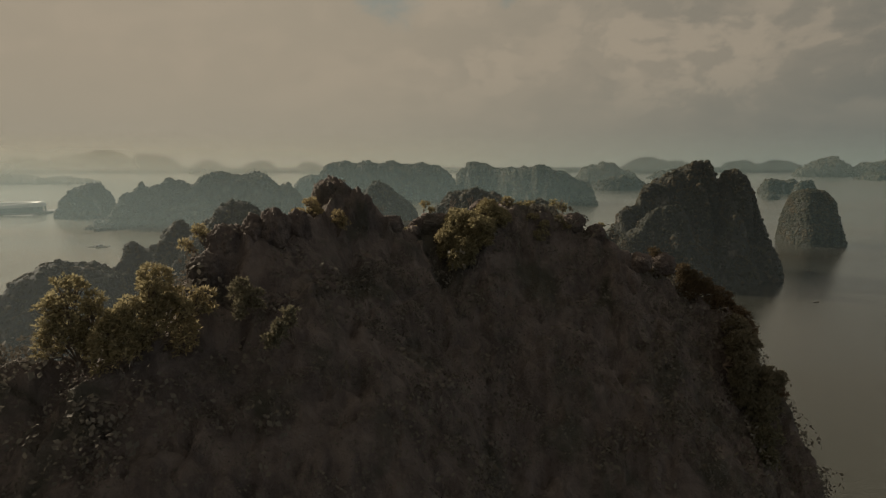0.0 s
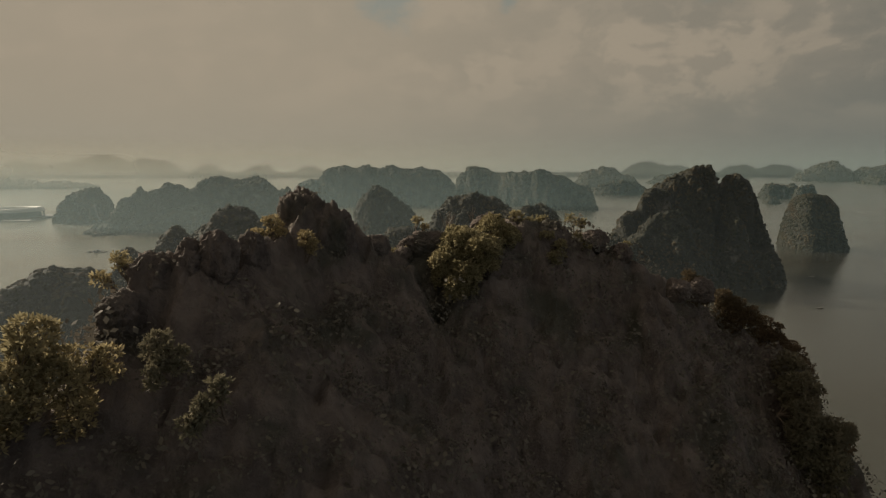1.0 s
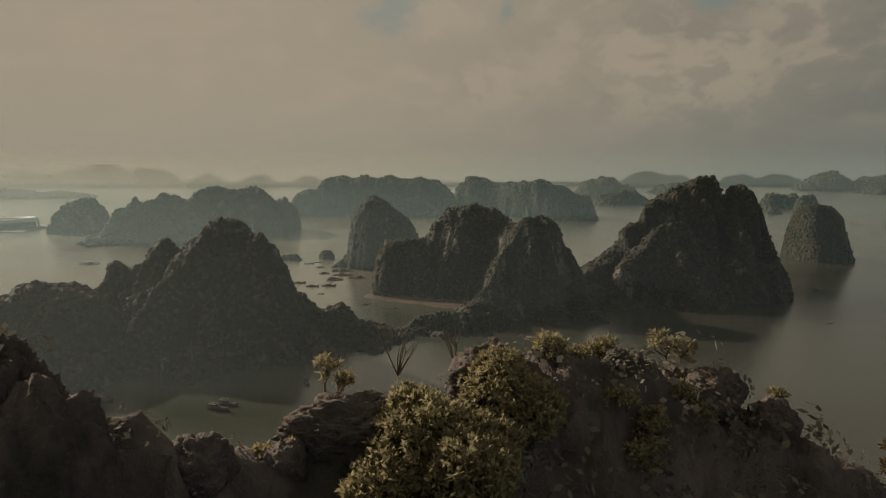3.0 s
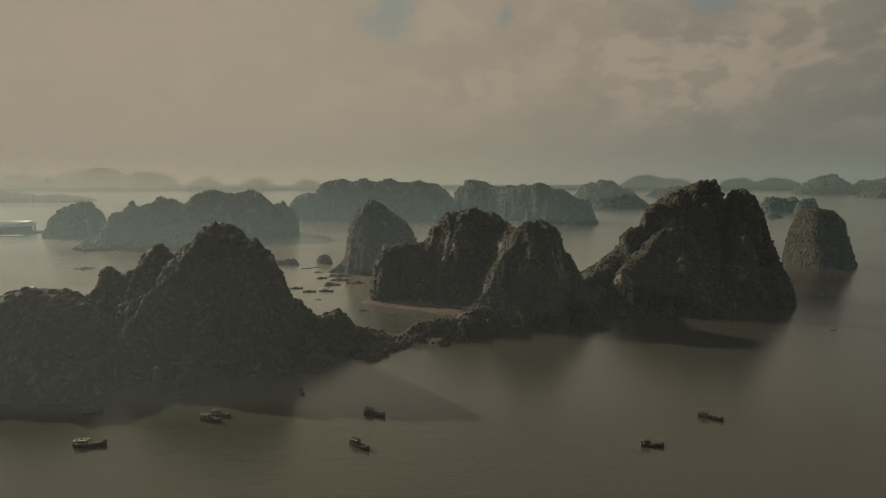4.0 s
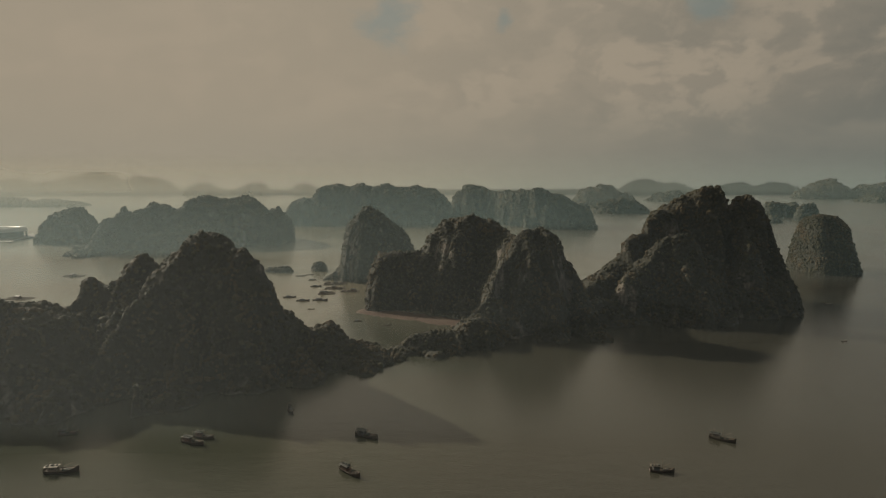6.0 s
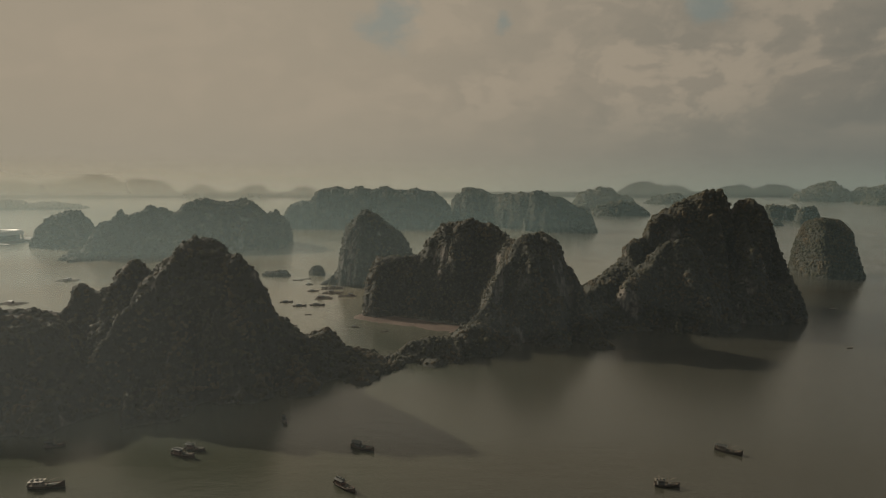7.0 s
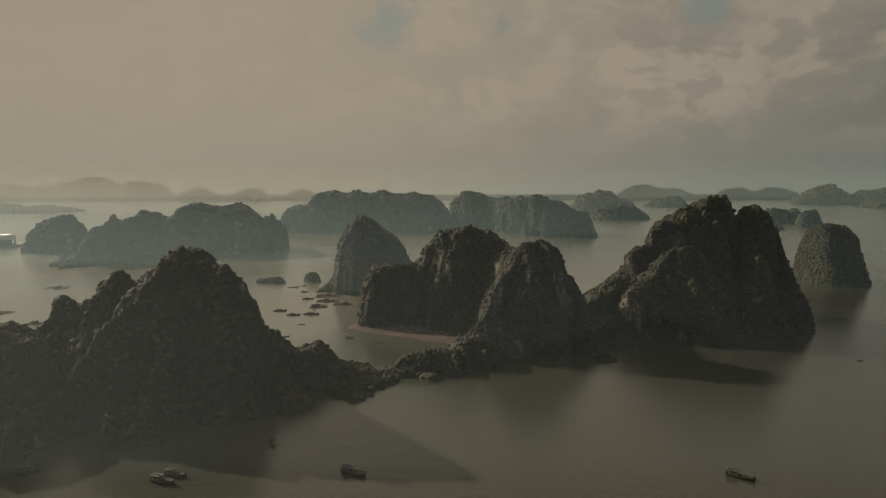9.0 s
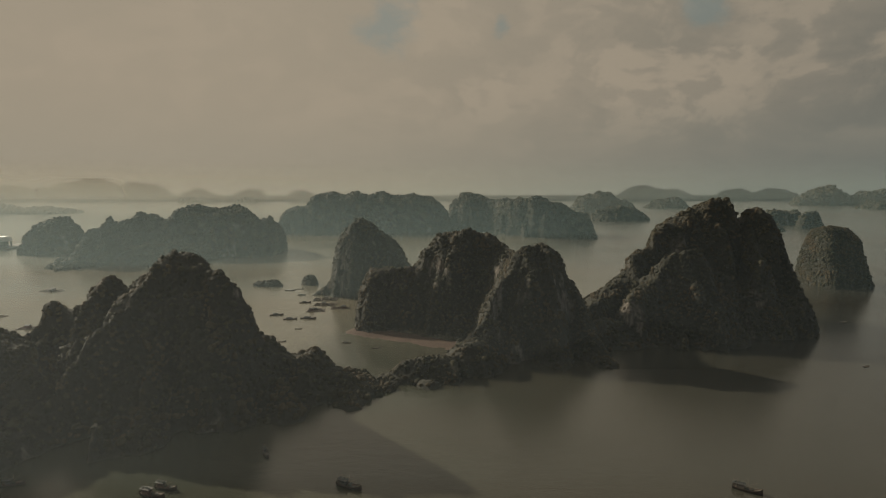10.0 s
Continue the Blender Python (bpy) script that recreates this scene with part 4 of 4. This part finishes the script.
def hull_shape(length, beam, depth):
    outer = []
    for i in range(13):
        t = i / 12
        x = (t - 0.5) * length
        w = beam * 0.5 * (1 - max(0, (t - 0.55) / 0.45) ** 2.2) * (0.82 + 0.18 * min(1, t / 0.25))
        w = max(w, 0.05)
        sheer = depth * (0.55 + 0.9 * max(0, (t - 0.5) / 0.5) ** 2 + 0.25 * max(0, (0.3 - t) / 0.3) ** 2)
        keel = -0.45 + 0.5 * max(0, (t - 0.8) / 0.2) ** 2
        outer.append([Vector((x, -w, sheer)), Vector((x, -w * 0.9, sheer * 0.35)), Vector((x, -w * 0.55, keel * 0.7)), Vector((x, 0, keel)),
                      Vector((x, w * 0.55, keel * 0.7)), Vector((x, w * 0.9, sheer * 0.35)), Vector((x, w, sheer))])
    return outer


def fishing_boat(at, heading, length, label, hull_mat, house_mat, roof_mat, seed):
    rng = random.Random(seed)
    boat = new("fishing_boat")
    boat.matrix_world = pose(at[0], at[1], 0.1, 0, 0, heading)
    tagged(boat, label, "boat", "fishing boats at anchor")
    beam, depth = length * 0.27, length * 0.13
    sections = hull_shape(length, beam, depth)
    v, q = loft(sections)
    v += [sections[0][k] for k in (0, 3, 6)]
    n = len(v) - 3
    hull_me = mesh_from("hull", v, q + [(0, 1, 2, 3), (3, 4, 5, 6), (0, 3, 6, n + 2)])
    part("hull", hull_me, hull_mat, boat)
    deck = [[s[0] * 0.97 + Vector((0, 0, -0.28)), s[6] * 0.97 + Vector((0, 0, -0.28))] for s in sections]
    v, q = loft(deck)
    part("deck", mesh_from("deck", v, q), DECK, boat)
    for side in (0, 6):
        v, q = [], []
        for i in range(12):
            tube(v, q, sections[i][side], sections[i + 1][side], 0.07, 0.07, 4)
        part("gunwale", mesh_from("gunwale", v, q), DECK, boat)
    hx = -length * 0.24
    floor = depth * 0.4
    house = block("wheelhouse", (length * 0.26, beam * 0.62, 1.9), (hx, 0, floor + 0.95), house_mat, boat, 0.06, "", 0.94)
    block("roof", (length * 0.33, beam * 0.82, 0.12), (hx + 0.15, 0, floor + 2.0), roof_mat, boat, 0.04)
    for side in (-1, 1):
        for k in range(3):
            w = block("window", (0.5, 0.03, 0.5), ((k - 1) * 0.8, side * beam * 0.305, 0.32), GLASS, house, 0.0, "dark window")
    block("window", (0.03, beam * 0.4, 0.5), (length * 0.128, 0, 0.32), GLASS, house, 0.0, "dark window")
    block("hatch", (1.3, beam * 0.4, 0.4), (length * 0.08, 0, floor + 0.15), house_mat, boat, 0.05)
    for _ in range(5):
        block("crate", (rng.uniform(0.5, 1.0), rng.uniform(0.5, 0.8), rng.uniform(0.4, 0.9)),
              (length * rng.uniform(0.12, 0.34), beam * rng.uniform(-0.22, 0.22), floor + 0.35), rng.choice((DECK, PAINT_GREY, PAINT_PALE, PAINT_RED)), boat, 0.03)
    for _ in range(3):
        heap = part("net_heap", rock_mesh("net_heap", (rng.uniform(0.6, 1.0), rng.uniform(0.5, 0.8), 0.5), rng.randint(1, 60), 3), NET, boat)
        heap.location = (length * rng.uniform(-0.06, 0.3), beam * rng.uniform(-0.2, 0.2), floor + 0.35)
    for k in range(3):
        x = -length * 0.40 + k * length * 0.13
        block("bundle", (rng.uniform(0.6, 1.1), rng.uniform(0.6, 1.4), rng.uniform(0.3, 0.6)), (x, beam * rng.uniform(-0.15, 0.15), floor + 2.3), NET, boat, 0.08)
    for side in (-1, 1):
        pole("frame_post", (-length * 0.30, side * beam * 0.36, floor), (-length * 0.33, side * beam * 0.20, floor + 3.6), 0.06, BARK, boat)
    pole("frame_bar", (-length * 0.33, -beam * 0.22, floor + 3.6), (-length * 0.33, beam * 0.22, floor + 3.6), 0.06, BARK, boat)
    top = floor + rng.uniform(4.0, 5.2)
    pole("mast", (length * 0.02, 0, floor - 0.2), (length * 0.02 - 0.2, 0, top), 0.09, BARK, boat)
    pole("boom", (length * 0.02, 0, floor + 1.6), (length * 0.33, rng.uniform(-0.6, 0.6), top - 0.9), 0.06, BARK, boat)
    pole("stern_pole", (-length * 0.42, 0, floor), (-length * 0.47, 0, floor + 3.2), 0.06, BARK, boat)
    for side in (-1, 1):
        pole("awning_post", (-length * 0.44, side * beam * 0.33, floor - 0.2), (-length * 0.44, side * beam * 0.33, floor + 1.9), 0.05, BARK, boat)
    block("awning", (length * 0.12, beam * 0.75, 0.08), (-length * 0.43, 0, floor + 1.92), roof_mat, boat, 0.02)
    block("bow_post", (0.25, 0.25, 0.8), (length * 0.475, 0, depth * 1.35), hull_mat, boat, 0.05)
    return boat


WOOD_BOAT = "weathered wooden fishing boat with a low wheelhouse at anchor"
fishing_boat((-31.9, 296.5), -28, 12.5, WOOD_BOAT, HULL_DARK, PAINT_GREY, PAINT_GREY, 1)
fishing_boat((-34.6, 263.0), -40, 12.0, "wooden fishing boat with faded reddish wheelhouse", HULL_DARK, PAINT_RED, PAINT_GREY, 2)
fishing_boat((135.3, 291.6), -35, 11.5, "wooden fishing boat with tall mast and pale deck", HULL_DARK, PAINT_PALE, PAINT_GREY, 3)
fishing_boat((95.9, 263.4), -8, 10.0, "dark wooden fishing boat with a pale roof", HULL_DARK, PAINT_GREY, PAINT_PALE, 4)
fishing_boat((-155.8, 264.9), 4, 14.0, "sunlit wooden fishing boat with pale awnings", HULL_DARK, PAINT_PALE, PAINT_PALE, 5)
fishing_boat((-75.7, 325.5), -60, 8.0, "small dark fishing boat near the cliffs", HULL_DARK, PAINT_GREY, PAINT_GREY, 6)
fishing_boat((-112, 290.5), -20, 12.5, "brown fishing boat moored in the island's shadow", HULL_DARK, PAINT_RED, PAINT_GREY, 7)
fishing_boat((-109, 296.0), -15, 10.5, "brown fishing boat moored in the island's shadow", HULL_DARK, PAINT_RED, PAINT_GREY, 8)
fishing_boat((-176, 300.0), 10, 9.0, "grey fishing boat moored in the island's shadow", HULL_DARK, PAINT_GREY, PAINT_GREY, 9)


def sampan(at, heading, length, label, roofed):
    boat = new("sampan")
    boat.matrix_world = pose(at[0], at[1], 0.05, 0, 0, heading)
    tagged(boat, label, "boat", "small boats in the bay")
    sections = hull_shape(length, length * 0.24, length * 0.09)
    v, q = loft(sections)
    part("hull", mesh_from("hull", v, q), HULL_DARK, boat)
    deck = [[s[0] * 0.96 + Vector((0, 0, -0.15)), s[6] * 0.96 + Vector((0, 0, -0.15))] for s in sections]
    v, q = loft(deck)
    part("deck", mesh_from("deck", v, q), DECK, boat)
    if roofed:
        arch = [[Vector((x, length * 0.11 * math.cos(w), 0.5 + length * 0.12 * math.sin(w))) for w in np.linspace(0, math.pi, 8)] for x in (-length * 0.25, length * 0.12)]
        v, q = loft(arch)
        part("canopy", mesh_from("canopy", v, q), PAINT_GREY, boat)
    return boat


SAMPANS = ((304.7, 449.2, 20, 6, 0),
    (377.6, 573.8, 0, 6, 0),
    (-120.5, 516.5, 10, 7, 0),
    (-41.7, 498.2, 15, 7, 0),
    (-21.0, 519.8, 5, 9, 0),
    (-67.6, 512.0, 0, 7, 1),
    (-116.6, 556.0, 0, 6, 0),
    (-150.4, 608.2, 8, 13, 1),
    (-132.9, 591.5, 0, 13, 1),
    (-116.3, 594.0, -6, 15, 1),
    (-169.2, 732.0, 0, 12, 0),
    (-159.7, 740.3, 0, 9, 0),
    (-148.9, 703.9, 0, 9, 1),
    (-135.7, 664.1, 10, 12, 1),
    (-117.8, 631.6, -10, 13, 1))
for k, (x, y, a, l, r) in enumerate(SAMPANS):
    sampan((x, y), a, l, "small wooden boat with an arched canopy" if r else "small open wooden boat", r)


def raft_house(at, heading, width, depth, seed):
    rng = random.Random(seed)
    raft = new("floating_house")
    raft.matrix_world = pose(at[0], at[1], 0.0, 0, 0, heading)
    tagged(raft, "floating fish farm raft with a low hut", "raft", "floating rafts in the cove")
    for k in range(6):
        y = (k / 5 - 0.5) * depth
        block("beam", (width, 0.5, 0.35), (0, y, 0.2), DECK, raft, 0.05)
    for k in range(4):
        x = (k / 3 - 0.5) * width * 0.95
        block("plank", (0.6, depth, 0.16), (x, 0, 0.46), DECK, raft, 0.03)
    hx = rng.uniform(-0.25, 0.25) * width
    hut = block("hut", (4.0, 3.2, 2.0), (hx, 0, 1.5), rng.choice((PAINT_GREY, PAINT_PALE, PAINT_RED)), raft, 0.05)
    v = [(-2.4, -2.0, 0), (2.4, -2.0, 0), (2.4, 0, 0.9), (-2.4, 0, 0.9), (2.4, 2.0, 0), (-2.4, 2.0, 0), (-2.4, -2.0, -0.1), (2.4, -2.0, -0.1), (2.4, 2.0, -0.1), (-2.4, 2.0, -0.1)]
    ob = part("roof", mesh_from("roof", v, [(0, 1, 2, 3), (3, 2, 4, 5), (6, 7, 1, 0), (9, 8, 4, 5), (6, 9, 8, 7)], False), PAINT_GREY, raft)
    ob.location = (hx, 0, 2.55)
    return raft


RAFTS = ((-117.5, 681.4, 8, 26, 16),
    (-112.6, 653.8, -4, 22, 12),
    (-94.3, 637.5, 0, 18, 10),
    (-116.0, 625.5, 5, 18, 9),
    (-446.5, 730.8, 4, 20, 8),
    (-353.4, 562.5, 6, 22, 10),
    (-422.9, 605.0, -8, 26, 12),
    (-451.8, 735.0, 3, 24, 10))
for k, (x, y, a, w, d) in enumerate(RAFTS):
    raft_house((x, y), a, w, d, 300 + k)


# ---- tidal flat in the cove ----
def flat_height(x, y):
    along = ((x + 66) * 0.885 - (y - 552) * 0.465)
    across = ((x + 66) * 0.465 + (y - 552) * 0.885)
    edge = 12 + 6 * (fbm(x * 0.08, y * 0.08, 4, 3) - 0.5) * 2
    ends = np.clip(np.minimum(along + 12, 112 - along) / 12, 0, 1)
    return 0.9 * np.clip(1 - (np.abs(across + 2) / edge) ** 2, -1, 1) * ends - 0.05 - (1 - ends)


me, _, _ = grid_mesh("mudflat", np.arange(-95, 50, 1.5), np.arange(480, 580, 1.5), flat_height, -0.15)
tagged(part("mudflat", me, MUD), "reddish brown tidal flat along the cove", "beach", kind="structure")


# ---- harbour hall on the far shore ----
def harbour_hall(at):
    hall = new("harbour_hall")
    hall.location = at
    tagged(hall, "pale curved roof harbour hall on a dark quay", "building")
    n = 56
    rim = []
    for k in range(n + 1):
        w = 2 * math.pi * k / n
        rise = 4.0 * (0.5 + 0.5 * math.cos(w)) ** 2
        wide = 9 + 7 * (0.5 + 0.5 * math.cos(w))
        rim.append([Vector(((74 - o * wide) * math.cos(w), (46 - o * wide * 0.8) * math.sin(w), 13 + z + rise * u))
                    for o, z, u in ((0.0, 0.0, 0.3), (0.15, 4.0, 0.8), (0.5, 6.0, 1.0), (0.85, 5.0, 0.9), (1.0, 2.0, 0.6))])
    v, q = loft(rim)
    part("roof_ring", mesh_from("roof_ring", v, q), PAINT_WHITE, hall, "white curved roof")
    wall = [[Vector((66 * math.cos(2 * math.pi * k / n), 40 * math.sin(2 * math.pi * k / n), z)) for z in (2, 7, 8, 14)] for k in range(n + 1)]
    v, q = loft(wall)
    part("wall", mesh_from("wall", v, q), PAINT_GREY, hall)
    for k in range(28):
        w = 2 * math.pi * k / 28
        pole("column", (72 * math.cos(w), 44 * math.sin(w), 1), (71 * math.cos(w), 43.5 * math.sin(w), 14), 0.7, PAINT_GREY, hall)
    block("quay", (176, 120, 3.2), (0, 0, 1.0), HULL_DARK, hall, 0.4)
    block("jetty", (60, 14, 2.2), (70, -66, 0.6), HULL_DARK, hall, 0.3)


harbour_hall((-895, 1165, 0))
# ---- added haze sheets between the rows of islands ----
# each pair: the pale sunward tint, then the dimmer tint away from the sun
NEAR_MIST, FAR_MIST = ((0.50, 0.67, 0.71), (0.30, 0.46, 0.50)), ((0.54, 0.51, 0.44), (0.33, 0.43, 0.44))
FARTHEST_MIST = ((0.43, 0.40, 0.345), (0.36, 0.42, 0.41))
# for the nearest sheets, added to lift the dark tones behind them
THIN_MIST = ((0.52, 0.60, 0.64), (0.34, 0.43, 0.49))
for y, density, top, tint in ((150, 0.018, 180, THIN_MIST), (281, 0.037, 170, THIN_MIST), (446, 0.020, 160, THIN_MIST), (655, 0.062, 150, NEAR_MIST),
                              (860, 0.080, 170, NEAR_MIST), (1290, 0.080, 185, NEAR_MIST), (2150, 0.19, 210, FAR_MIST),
                              (2860, 0.16, 240, FARTHEST_MIST), (3600, 0.27, 300, FARTHEST_MIST)):
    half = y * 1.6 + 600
    me = mesh_from("haze_sheet", [(-half, y, 0), (half, y, 0), (half, y, top), (-half, y, top)], [(0, 1, 2, 3)])
    ob = part("haze_sheet", me, mist_material("sun_graded_haze_veil", density, top, y, *tint))
    tagged(ob, "thin added sheet of haze tinted paler towards the sun", "mist", kind="structure")
